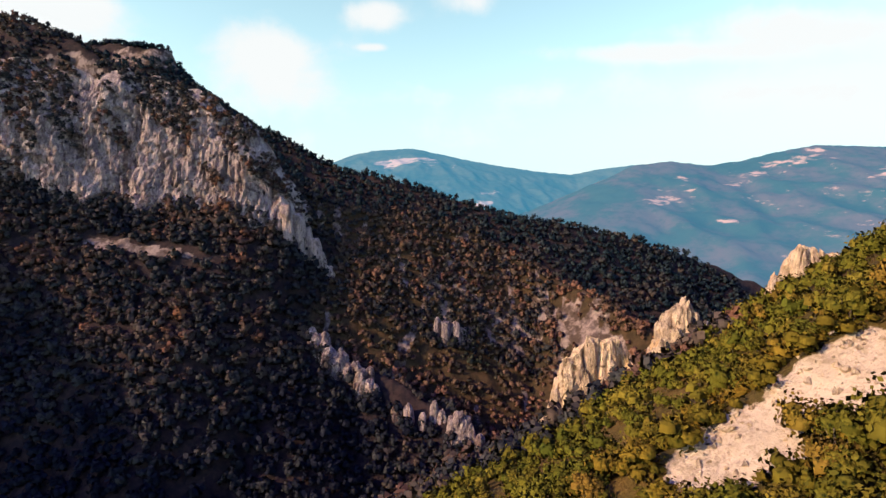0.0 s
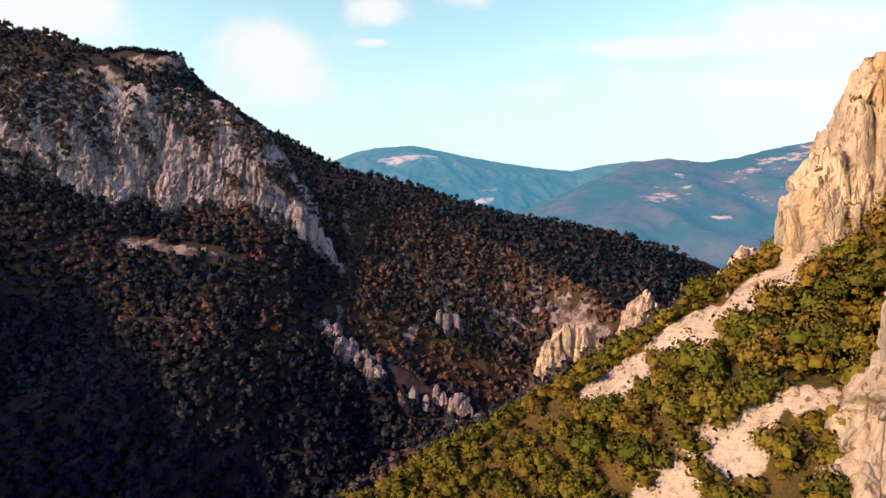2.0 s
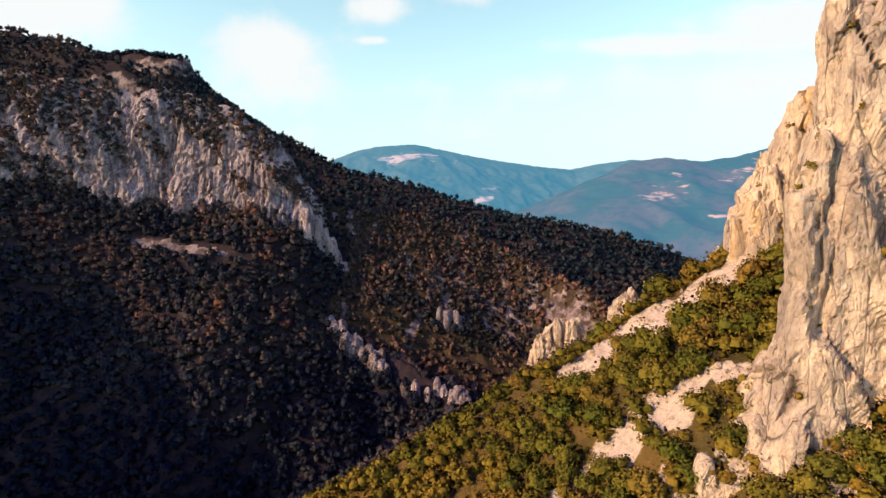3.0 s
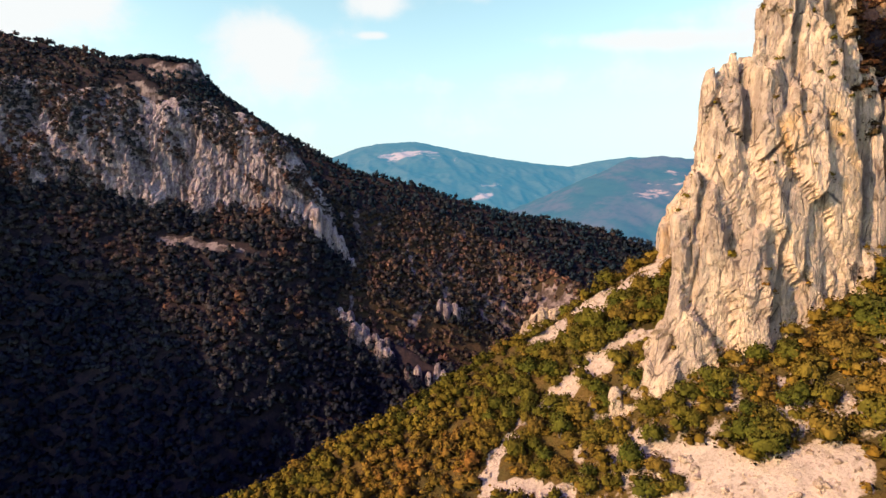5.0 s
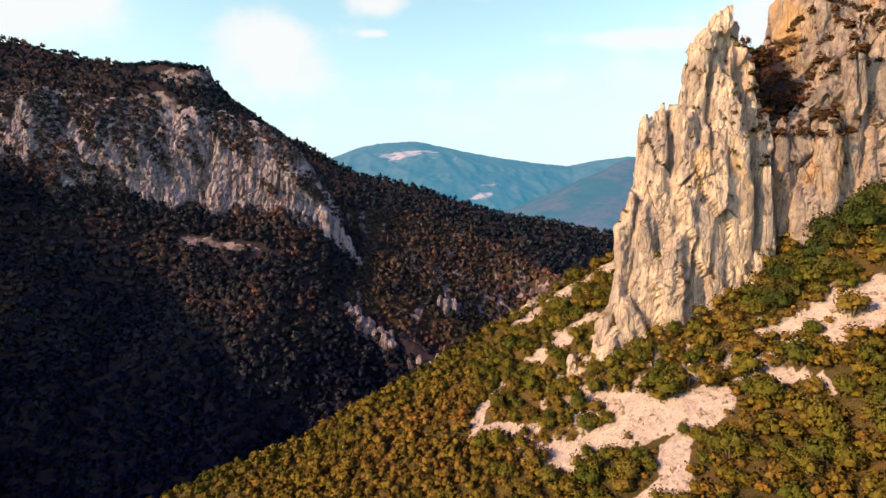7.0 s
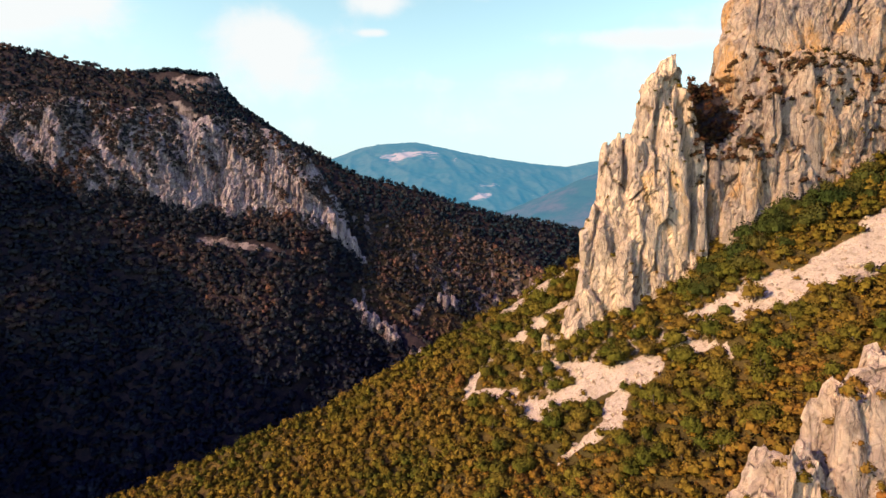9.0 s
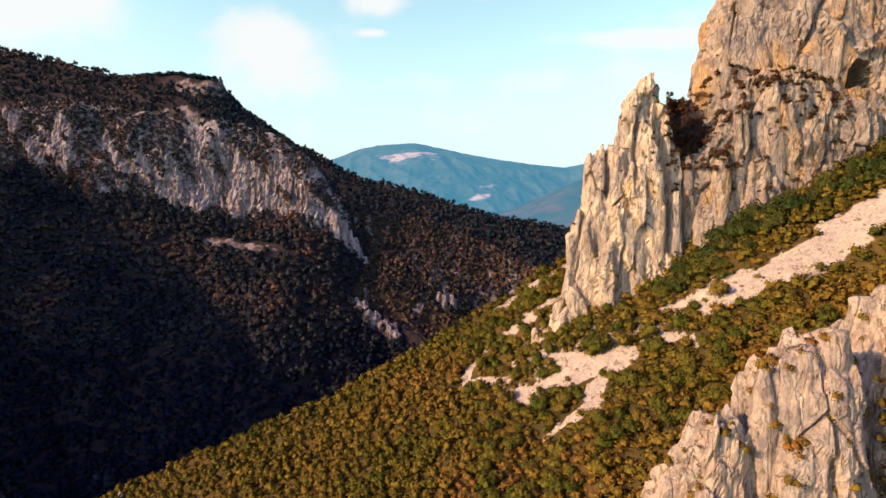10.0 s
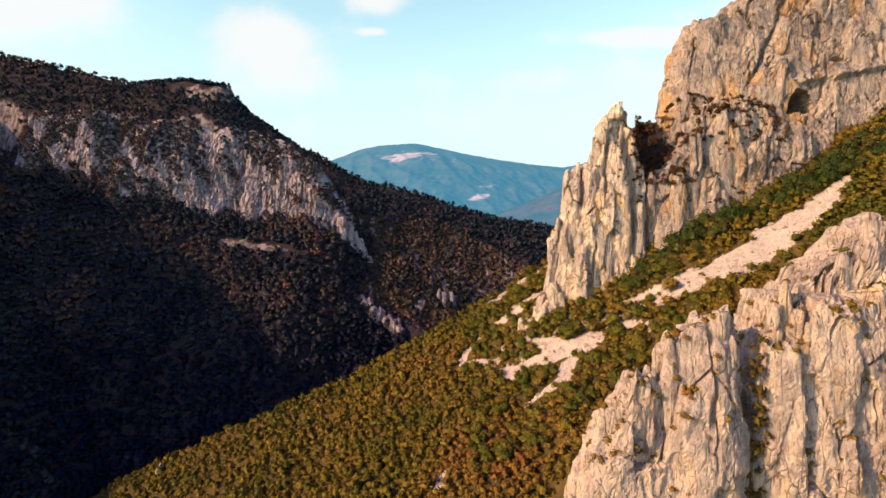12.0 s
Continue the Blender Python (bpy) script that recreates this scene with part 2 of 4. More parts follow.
SHRUB_MIX = foliage("cleft_leaves", [(0.0, (0.055, 0.062, 0.014)), (0.5, (0.110, 0.090, 0.018)), (1.0, (0.165, 0.080, 0.022))])
HEATH_LEAF = foliage("heath_leaves", [(0.0, (0.084, 0.075, 0.012)), (0.4, (0.159, 0.107, 0.016)), (0.75, (0.233, 0.128, 0.020)), (1.0, (0.289, 0.134, 0.024))])
GULLY_LEAF = foliage("gully_leaves", [(0.0, (0.040, 0.042, 0.014)), (0.3, (0.070, 0.046, 0.020)), (0.7, (0.105, 0.048, 0.024)), (1.0, (0.135, 0.058, 0.028))])
BARK = bark_material()


# ---- terrain shape: crest lines (x, y, z) with a slope on either side ----
PERM = np.random.RandomState(7).permutation(256)
PERM = np.concatenate([PERM, PERM, PERM])
GRAD = np.random.RandomState(8).normal(size=(256, 3))
GRAD /= np.linalg.norm(GRAD, axis=1)[:, None]


def perlin(x, y, z):
    """Gradient noise, about -0.6 to 0.6, on arrays."""
    x, y, z = np.broadcast_arrays(np.asarray(x, float), np.asarray(y, float), np.asarray(z, float))
    xi, yi, zi = np.floor(x).astype(int), np.floor(y).astype(int), np.floor(z).astype(int)
    fx, fy, fz = x - xi, y - yi, z - zi
    u, v, w = (f * f * f * (f * (f * 6 - 15) + 10) for f in (fx, fy, fz))
    total = np.zeros(x.shape)
    for dx in (0, 1):
        for dy in (0, 1):
            for dz in (0, 1):
                g = GRAD[PERM[PERM[PERM[(xi + dx) & 255] + ((yi + dy) & 255)] + ((zi + dz) & 255)]]
                dot = g[..., 0] * (fx - dx) + g[..., 1] * (fy - dy) + g[..., 2] * (fz - dz)
                total += dot * (u if dx else 1 - u) * (v if dy else 1 - v) * (w if dz else 1 - w)
    return total


def fbm(x, y, z=0.0, octaves=4, gain=0.5):
    total, a, f = 0.0, 1.0, 1.0
    for k in range(octaves):
        total = total + a * perlin(np.asarray(x) * f + 17.3 * k, np.asarray(y) * f - 5.1 * k, np.asarray(z) * f + 3.7 * k)
        a, f = a * gain, f * 2.03
    return total


def ridged(x, y, z=0.0, octaves=3):
    total, a, f = 0.0, 1.0, 1.0
    for k in range(octaves):
        total = total + a * (1 - 2.2 * np.abs(perlin(np.asarray(x) * f + 9.7 * k, np.asarray(y) * f + 1.9 * k, np.asarray(z) * f - 6.1 * k)))
        a, f = a * 0.5, f * 2.1
    return total


def facets(x, y, z):
    """Broken rock: each cell a plane of its own tilt and height; also the gap between cells."""
    x, y, z = np.broadcast_arrays(x, y, z)
    xi, yi, zi = np.floor(x).astype(int), np.floor(y).astype(int), np.floor(z).astype(int)
    one, two, plane = np.full(x.shape, 9.0), np.full(x.shape, 9.0), np.zeros(x.shape)
    for dx in (-1, 0, 1):
        for dy in (-1, 0, 1):
            for dz in (-1, 0, 1):
                k = PERM[PERM[PERM[(xi + dx) & 255] + ((yi + dy) & 255)] + ((zi + dz) & 255)]
                g, tilt = GRAD[k] * 0.5 + 0.5, GRAD[(k * 7 + 3) & 255]
                ex, ey, ez = x - xi - dx - g[..., 0], y - yi - dy - g[..., 1], z - zi - dz - g[..., 2]
                d = ex * ex + ey * ey + ez * ez
                near = d < one
                two = np.where(near, one, np.minimum(two, d))
                plane = np.where(near, k / 255.0 - 0.5 + 0.9 * (ex * tilt[..., 0] + ey * tilt[..., 1] + ez * tilt[..., 2]), plane)
                one = np.where(near, d, one)
    return np.sqrt(two) - np.sqrt(one), plane


def smooth(a, b, v):
    t = np.clip((v - a) / (b - a), 0, 1)
    return t * t * (3 - 2 * t)


def crest(x, y, line, front, back):
    """The hill under a crest line: front and back are drops per metre on the line's right and left side."""
    best = np.full(np.shape(x), -1e9)
    for (x0, y0, z0), (x1, y1, z1) in zip(line, line[1:]):
        dx, dy = x1 - x0, y1 - y0
        n2 = dx * dx + dy * dy
        t = np.clip(((x - x0) * dx + (y - y0) * dy) / n2, 0, 1)
        px, py = x0 + t * dx, y0 + t * dy
        d = np.hypot(x - px, y - py)
        side = dx * (y - y0) - dy * (x - x0)
        best = np.maximum(best, z0 + t * (z1 - z0) - d * np.where(side > 0, back, front))
    return best


def soft_max(a, b, k):
    h = np.clip(0.5 + 0.5 * (a - b) / k, 0, 1)
    return b + (a - b) * h + k * h * (1 - h)


def near_hill(x, y):
    top = np.interp(x, [-320, -150, -95, -37, -10, 2, 20, 30, 45, 60, 80, 100, 140, 260], [-20, 42, 74, 102, 117, 124.5, 133, 140.5, 149, 159, 171.5, 182, 203, 250])
    line = np.interp(x, [-150, -95, -37, 2, 20, 45, 60, 140], [75, 50, 37, 37, 41, 42, 44, 52])
    d = y - line
    drop = np.where(d < 0, -d * np.interp(x, [-60, 0], [0.2, 0.32]), d * np.interp(x, [0, 25, 60, 90], [0.38, 0.41, 0.43, 0.48]) + 0.5 * np.maximum(0, d - 100))
    drop = drop - 4.5 * np.exp(-((x - 27) ** 2 + (y - 20) ** 2) / 150) + 5 * np.exp(-((x - 84) ** 2 + (y + 18) ** 2) / 90)
    drop = drop + 30 * smooth(-63, -76, y) * smooth(-40, 22, x)
    drop = drop - 1.2 * np.exp(-(d / 6) ** 2)
    return top - drop + 1.6 * fbm(x / 22, y / 22, 3.1) + 0.5 * fbm(x / 5, y / 5, 8.1, 3)


def left_mountain(x, y):
    warp = 9 * fbm(x / 45, y / 45, 1.7, 3)
    top = [(-700, 420, 334), (-386, 325, 304), (-264, 318, 277), (-219, 306, 262.5), (-184, 293, 246), (-160, 287, 235), (-133, 281, 222), (-111, 277, 204)]
    nose = [(-111, 277, 204), (-95, 273, 183), (-84, 273, 167), (-70, 285, 153), (-64, 289, 136), (-51, 295, 113), (-40, 300, 96), (-15, 305, 70)]
    h = crest(x, y, top, 1.25, 0.9) - 1.6 * np.maximum(0, x + 111)
    h = np.maximum(h, crest(x, y, nose, 1.3, 1.5))
    # unseen ridge left of view, added to throw shade over the lower forest
    shade_ridge = crest(x, y, [(-450, 330, 300), (-395, 230, 258), (-370, 130, 240), (-390, 30, 238), (-420, -80, 205), (-450, -200, 160)], 1.0, 1.1)
    # the cliff band: the ground below it steps down
    front = np.interp(x, [-700, -330, -268, -214, -160, -120, -98, -80, -60], [310, 268, 257, 271, 274, 272, 268, 274, 290])
    wob = 9 * fbm(x / 24, 0.3, 2.2, 3) + 2.5 * fbm(x / 5, 0.3, 4.2, 2)
    base = np.interp(x, [-700, -330, -268, -214, -160, -98, -80, -60, -20, 60], [-89, -56, -56, -81, -95, -96, -108, -132, -170, -240])
    face = base + 0.95 * np.minimum(y, front) + 7 * fbm(x / 40, y / 40, 5.5, 3)
    cut = smooth(front + 1 + 0.4 * wob, front + 25 + 0.6 * wob, y)
    h = face * (1 - cut) + h * cut
    spur = [(-104, 262, 152), (-80, 254, 122), (-57, 245, 100), (-31, 235, 89), (-10, 225, 80), (10, 215, 74), (21, 210, 65), (50, 195, 45), (90, 180, 20)]
    h = np.maximum(h, crest(x, y, spur, 0.88, 1.3))
    h = np.maximum(h, shade_ridge)
    return h + 0.12 * warp + 2.2 * fbm(x / 16, y / 16, 4.4, 4)


def ridge_two(x, y):
    top = [(-96, 298, 172), (-54, 308, 163), (-6, 318, 157), (17, 318, 149), (37, 312, 137), (64, 292, 121), (80, 272, 115), (93, 248, 105), (106, 222, 82), (125, 195, 45)]
    h = crest(x, y, top, 1.12, 0.75)
    deep = smooth(0, 30, np.interp(x, [p[0] for p in top], [p[2] for p in top]) - h)
    gul = -deep * (10 * np.abs(perlin(x / 26 + 3, y / 60, 6.6)) + 5 * np.abs(perlin(x / 11 + 1, y / 40, 1.6)))
    return h + gul + 1 + 2.5 * fbm(x / 14, y / 14, 7.4, 4)


def mesa(x, y):
    """The flat-topped cap on the skyline: its height, and the distance from its middle line."""
    s = np.clip(((x + 430) * 154 + (y - 574) * -48) / (154 ** 2 + 48 ** 2), 0, 1)
    away = np.hypot(x + 430 - 154 * s, y - 574 + 48 * s)
    rim = np.maximum(0, away - 13)
    return 336 - 4 * s - 7 * smooth(0.72, 1.0, s) - np.where(s < 0.6, 1.0, 2.4) * np.minimum(rim, 5) - 0.95 * np.maximum(0, rim - 5) - 0.2 * away, away


def ridge_three(x, y):
    top = [(-500, 620, 318), (-330, 545, 312), (-258, 512, 301), (-200, 495, 262), (-168, 480, 243), (-90, 462, 202), (-10, 448, 181), (66, 430, 158), (145, 440, 145), (215, 452, 124), (268, 460, 106), (330, 470, 66), (400, 470, 20)]
    h = crest(x, y, top, 0.8, 0.7) + 2
    h = h - 8 * np.abs(perlin(x / 45, y / 70, 2.6)) + 3 * fbm(x / 20, y / 20, 9.4, 4)
    cap, away = mesa(x, y)
    return np.maximum(h, cap + 2 * fbm(x / 14, y / 14, 3.4, 3))


def valley(x, y):
    return 12 + 0.00 * x + 5 * fbm(x / 60, y / 60, 0.4) + np.maximum(0, y - 700) * 0.02


def ground_height(x, y):
    x, y = np.broadcast_arrays(np.asarray(x, float), np.asarray(y, float))
    h = soft_max(near_hill(x, y), valley(x, y), 6)
    h = soft_max(h, left_mountain(x, y), 4)
    h = soft_max(h, ridge_two(x, y), 4)
    return soft_max(h, ridge_three(x, y), 4)


# ---- helpers for meshes ----
def mesh_object(name, verts, faces, material, parent=None, label="", smoothed=False):
    """faces: an (n, 3) or (n, 4) array."""
    data = bpy.data.meshes.new(name)
    faces = np.asarray(faces)
    k = faces.shape[1]
    data.vertices.add(len(verts))
    data.vertices.foreach_set("co", np.asarray(verts, np.float32).ravel())
    data.loops.add(faces.size)
    data.loops.foreach_set("vertex_index", faces.astype(np.int32).ravel())
    data.polygons.add(len(faces))
    data.polygons.foreach_set("loop_start", np.arange(0, faces.size, k, dtype=np.int32))
    data.polygons.foreach_set("use_smooth", np.full(len(faces), smoothed))
    data.update(calc_edges=True)
    data.materials.append(material)
    ob = new(name, data)
    if parent:
        ob.parent = parent
    if label:
        tagged(ob, label)
    return ob


def part(name, bm, material, parent, label=""):
    data = bpy.data.meshes.new(name)
    bm.to_mesh(data)
    bm.free()
    data.materials.append(material)
    ob = new(name, data)
    ob.parent = parent
    if label:
        tagged(ob, label)
    return ob


def grid_faces(rows, cols, closed=False):
    i, j = np.meshgrid(np.arange(rows - 1), np.arange(cols if closed else cols - 1), indexing="ij")
    a, c = i * cols + j, i * cols + (j + 1) % cols
    return np.stack([a, c, c + cols, a + cols], -1).reshape(-1, 4)


def set_cover(data, r, g, b=0.0):
    layer = data.color_attributes.new("cover", "FLOAT_COLOR", "POINT")
    layer.data.foreach_set("color", np.stack([r, g, np.zeros_like(r) + b, np.ones_like(r)], -1).astype(np.float32).ravel())


# ---- ground ----
# pale scree runs on the near hillside: x, y, x, y, half width
SCREE = [(20, 38, 33, 37.5, 3.0), (33, 38, 44, 40, 2.4), (12, 21, 19, 20, 0.9), (19, 19.5, 32, 20, 1.4), (6, 9, 10, 19, 1.1), (7, 10, 15, 6, 1.3),
         (16, 0, 30, -6, 2.6), (30, -6, 41, -8.5, 3.4), (36, -9, 31, -17, 2.2), (22, -17.4, 29, -16, 0.9), (26, 4, 32, -2, 1.6), (49, -8, 52.5, -13.5, 1.2),
         (54, -2.5, 63, -6, 2.2), (63, -7, 76, -10.5, 4.4), (76, -10.2, 92, -7.5, 4.4), (92, -7.5, 104, -2.5, 3.7), (104, -2.5, 112, 1, 2.4), (0, -30, 3, -27, 1.2)]
# bare streaks down the middle ridge: x, y, x, y, half width
STREAKS = [(12, 285, 29, 282, 2.6), (29, 283, 48, 274, 3.8), (34, 309, 39, 294, 1.9), (52, 290, 64, 268, 3.8), (62, 276, 74, 256, 4.3), (-7, 301, -2, 283, 1.6), (-2, 283, 3, 270, 2.3), (74, 262, 83, 246, 3.5), (20, 276, 38, 268, 2.3), (-24, 296, -20, 282, 1.6)]


def scree_mask(x, y, runs=SCREE, wander=3.4):
    best = np.zeros(np.shape(x))
    wx, wy = x + wander * fbm(x / 8, y / 8, 2.5, 5, 0.6), y + wander * fbm(x / 8, y / 8, 7.5, 5, 0.6)
    for x0, y0, x1, y1, r in runs:
        dx, dy = x1 - x0, y1 - y0
        t = np.clip(((wx - x0) * dx + (wy - y0) * dy) / (dx * dx + dy * dy), 0, 1)
        best = np.maximum(best, 1 - smooth(r * 0.7, r * 1.3, np.hypot(wx - x0 - t * dx, wy - y0 - t * dy)))
    return best


STONY = [(16, 2, 34, 0, 6.0), (34, 0, 60, -3, 6.5), (20, 21, 33, 20, 3.2), (24, 12, 34, 6, 5.0), (30, 47, 42, 52, 2.6)]


def scar(x, y):
    """A bare landslip in the forest below the mountain cliff."""
    u = np.clip((x + 158) / 38, 0, 1)
    return 1 - smooth(0.5, 1.3, np.hypot((x + 158 - 38 * u) / 4, y - 250.5 + 5 * u + 3 * fbm(x / 9, y / 9, 3.9, 3)) / (3.4 - 1.6 * u))


def steps(breaks):
    """Grid lines whose spacing follows (start, end, spacing)."""
    return np.unique(np.concatenate([np.arange(a, b, d) for a, b, d in breaks]))


def build_ground():
    gx = steps([(-3000, -800, 200), (-800, -420, 20), (-420, -300, 4), (-300, -110, 2.1), (-110, 130, 1.1), (130, 330, 3.5), (330, 800, 25), (800, 3001, 200)])
    gy = steps([(-1500, -400, 100), (-400, -110, 8), (-110, 60, 1.0), (60, 160, 2.1), (160, 300, 1.9), (300, 480, 2.9), (480, 620, 8), (620, 1000, 30), (1000, 3001, 200)])
    x, y = np.meshgrid(gx, gy)
    z = ground_height(x, y)
    zx, zy = np.gradient(z, gx, axis=1), np.gradient(z, gy, axis=0)
    slope = np.hypot(zx, zy)
    high = smooth(-2, 3, left_mountain(x, y) - np.maximum(ridge_two(x, y), ridge_three(x, y)))
    rock = smooth(1.4 + 0.9 * high, 2.2 + 1.4 * high, slope + 0.35 * fbm(x / 12, y / 12, 4.5, 3))
    middle = smooth(-2, 3, ridge_two(x, y) - np.maximum(ridge_three(x, y), left_mountain(x, y)))
    rock = np.maximum(rock, middle * np.maximum(0.9 * scree_mask(x, y, STREAKS, 5.0), smooth(0.3, 0.6, ridged(x / 18, y / 60, 2.8, 2) - 0.80 + 0.3 * fbm(x / 7, y / 7, 1.1, 2))))
    away = mesa(x, y)[1]
    rock = np.maximum(rock, smooth(11, 14, away) * smooth(30, 20, away) * smooth(-335, -300, x))
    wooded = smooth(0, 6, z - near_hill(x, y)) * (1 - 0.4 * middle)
    ob = mesh_object("ground", np.stack([x, y, z], -1).reshape(-1, 3), grid_faces(len(gy), len(gx)), GROUND, smoothed=True)
    stony = scree_mask(x, y, STONY, 6.0) * (0.42 + 0.5 * fbm(x / 3, y / 3, 6.4, 3))
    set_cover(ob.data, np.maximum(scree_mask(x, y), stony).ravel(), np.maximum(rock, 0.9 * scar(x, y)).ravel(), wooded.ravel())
    return tagged(ob, "steep mountain ground of dry grass, soil and pale scree", "ground", kind="structure")


build_ground()


# ---- far ranges ----
def build_range(name, label, top, y0, y1, front, material, spurs, bare):
    gx = np.linspace(top[0][0], top[-1][0], 280)
    gy = np.linspace(y0, y1, 110)
    x, y = np.meshgrid(gx, gy)
    z = crest(x, y, top, front, 0.8)
    below = np.interp(x, [p[0] for p in top], [p[2] for p in top]) - z
    s = spurs
    deep = 0.12 + 0.88 * smooth(0, 3.0 * s, below)
    z = z - deep * (1.5 * s * np.abs(perlin(x / (s * 4) + 0.25 * y / (s * 4), y / (s * 9), 1.3)) + 0.55 * s * np.abs(perlin(x / (s * 1.5), y / (s * 3.2), 3.3))) + 0.12 * s * fbm(x / (s * 0.9), y / (s * 0.9), 2.2, 4)
    zx, zy = np.gradient(z, gx, axis=1), np.gradient(z, gy, axis=0)
    ob = mesh_object(name, np.stack([x, y, z], -1).reshape(-1, 3), grid_faces(len(gy), len(gx)), material, smoothed=True)
    patch = np.zeros(x.shape)
    for bx, bz, rx, rz, much in bare:
        wx, wz = x - bx + 0.7 * rx * fbm(x / rx, z / rz, 4.4, 3), z - bz - 0.12 * (x - bx) + 0.9 * rz * fbm(x / rx, z / rz, 8.4, 3)
        patch = np.maximum(patch, much * (1 - smooth(0.0, 1.5, np.hypot(wx / rx, wz / rz))) * (y < y1 - 130))
    set_cover(ob.data, np.zeros(x.size), np.maximum(patch, 0.72 * smooth(0.4, 1.2, np.hypot(zx, zy))).ravel())
    return tagged(ob, label, "mountain range", kind="structure")


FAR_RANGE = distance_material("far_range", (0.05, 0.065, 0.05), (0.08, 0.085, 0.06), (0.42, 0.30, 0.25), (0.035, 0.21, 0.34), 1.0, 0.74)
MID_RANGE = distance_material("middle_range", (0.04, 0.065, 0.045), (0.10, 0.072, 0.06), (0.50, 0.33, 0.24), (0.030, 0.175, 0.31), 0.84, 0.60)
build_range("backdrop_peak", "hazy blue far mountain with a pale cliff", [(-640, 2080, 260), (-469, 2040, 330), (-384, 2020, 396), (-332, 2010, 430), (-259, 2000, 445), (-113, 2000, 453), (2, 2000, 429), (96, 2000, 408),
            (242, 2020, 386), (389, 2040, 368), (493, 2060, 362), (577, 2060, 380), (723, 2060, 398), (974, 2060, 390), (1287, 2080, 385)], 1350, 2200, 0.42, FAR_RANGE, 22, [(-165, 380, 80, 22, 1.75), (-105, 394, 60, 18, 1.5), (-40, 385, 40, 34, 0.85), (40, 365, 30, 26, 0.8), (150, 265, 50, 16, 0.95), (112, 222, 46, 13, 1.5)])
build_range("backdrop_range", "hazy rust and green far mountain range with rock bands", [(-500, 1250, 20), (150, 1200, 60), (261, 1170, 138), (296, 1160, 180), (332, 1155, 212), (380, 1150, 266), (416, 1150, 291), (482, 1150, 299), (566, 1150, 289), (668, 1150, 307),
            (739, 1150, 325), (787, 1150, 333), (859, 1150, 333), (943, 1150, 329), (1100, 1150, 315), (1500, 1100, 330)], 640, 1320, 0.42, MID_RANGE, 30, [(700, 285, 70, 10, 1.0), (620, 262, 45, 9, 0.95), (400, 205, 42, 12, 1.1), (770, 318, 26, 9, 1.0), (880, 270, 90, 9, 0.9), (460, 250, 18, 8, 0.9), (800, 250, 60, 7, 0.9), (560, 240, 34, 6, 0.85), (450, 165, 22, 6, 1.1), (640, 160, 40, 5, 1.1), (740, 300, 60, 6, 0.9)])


# ---- rock ----
def weather(px, py, pz, grain=1.0):
    """How far weathering pushes a limestone face out or in: slabs, cracks, blocks and chips, broken in some parts and massive in others."""
    wave = 0.2 * fbm(px / 9, py / 9, pz / 9, 2)
    gap, slab = facets(px / (5.0 * grain) + wave, py / (5.0 * grain), pz / (19.0 * grain) + wave)
    slit, block = facets(px / (2.1 * grain) + 31, py / (2.1 * grain) + wave, pz / (6.5 * grain) + wave)
    nick, chunk = facets(px / 0.95 + 11, py / 0.95, pz / 1.9 + wave)
    broken = 0.30 + 0.70 * smooth(-0.22, 0.25, fbm(px / 13, py / 13, pz / 15 + 5, 2))
    crack = (1 - smooth(0, 0.055, gap)) * smooth(-0.1, 0.25, fbm(px / 11, py / 11, pz / 16, 2) + 0.06)
    fine = fbm(px / 1.1, py / 1.1, pz / 1.9, 3)
    flute = ridged(px / 2.4, py / 2.4, pz / 17.0, 2) - 0.8
    d = 1.9 * slab + broken * 1.05 * block
    e = np.vstack([d[:1], d, d[-1:]])
    d = 0.28 * e[:-2] + 0.44 * e[1:-1] + 0.28 * e[2:]
    d = 0.25 * np.roll(d, 1, 1) + 0.5 * d + 0.25 * np.roll(d, -1, 1)
    d = d - 1.7 * crack + 0.5 * fbm(px / 6, py / 6, pz / 8, 2) + broken * (0.34 * chunk - 0.35 * (1 - smooth(0, 0.07, slit)) + 0.22 * flute) + 0.24 * fine
    return d, block, chunk


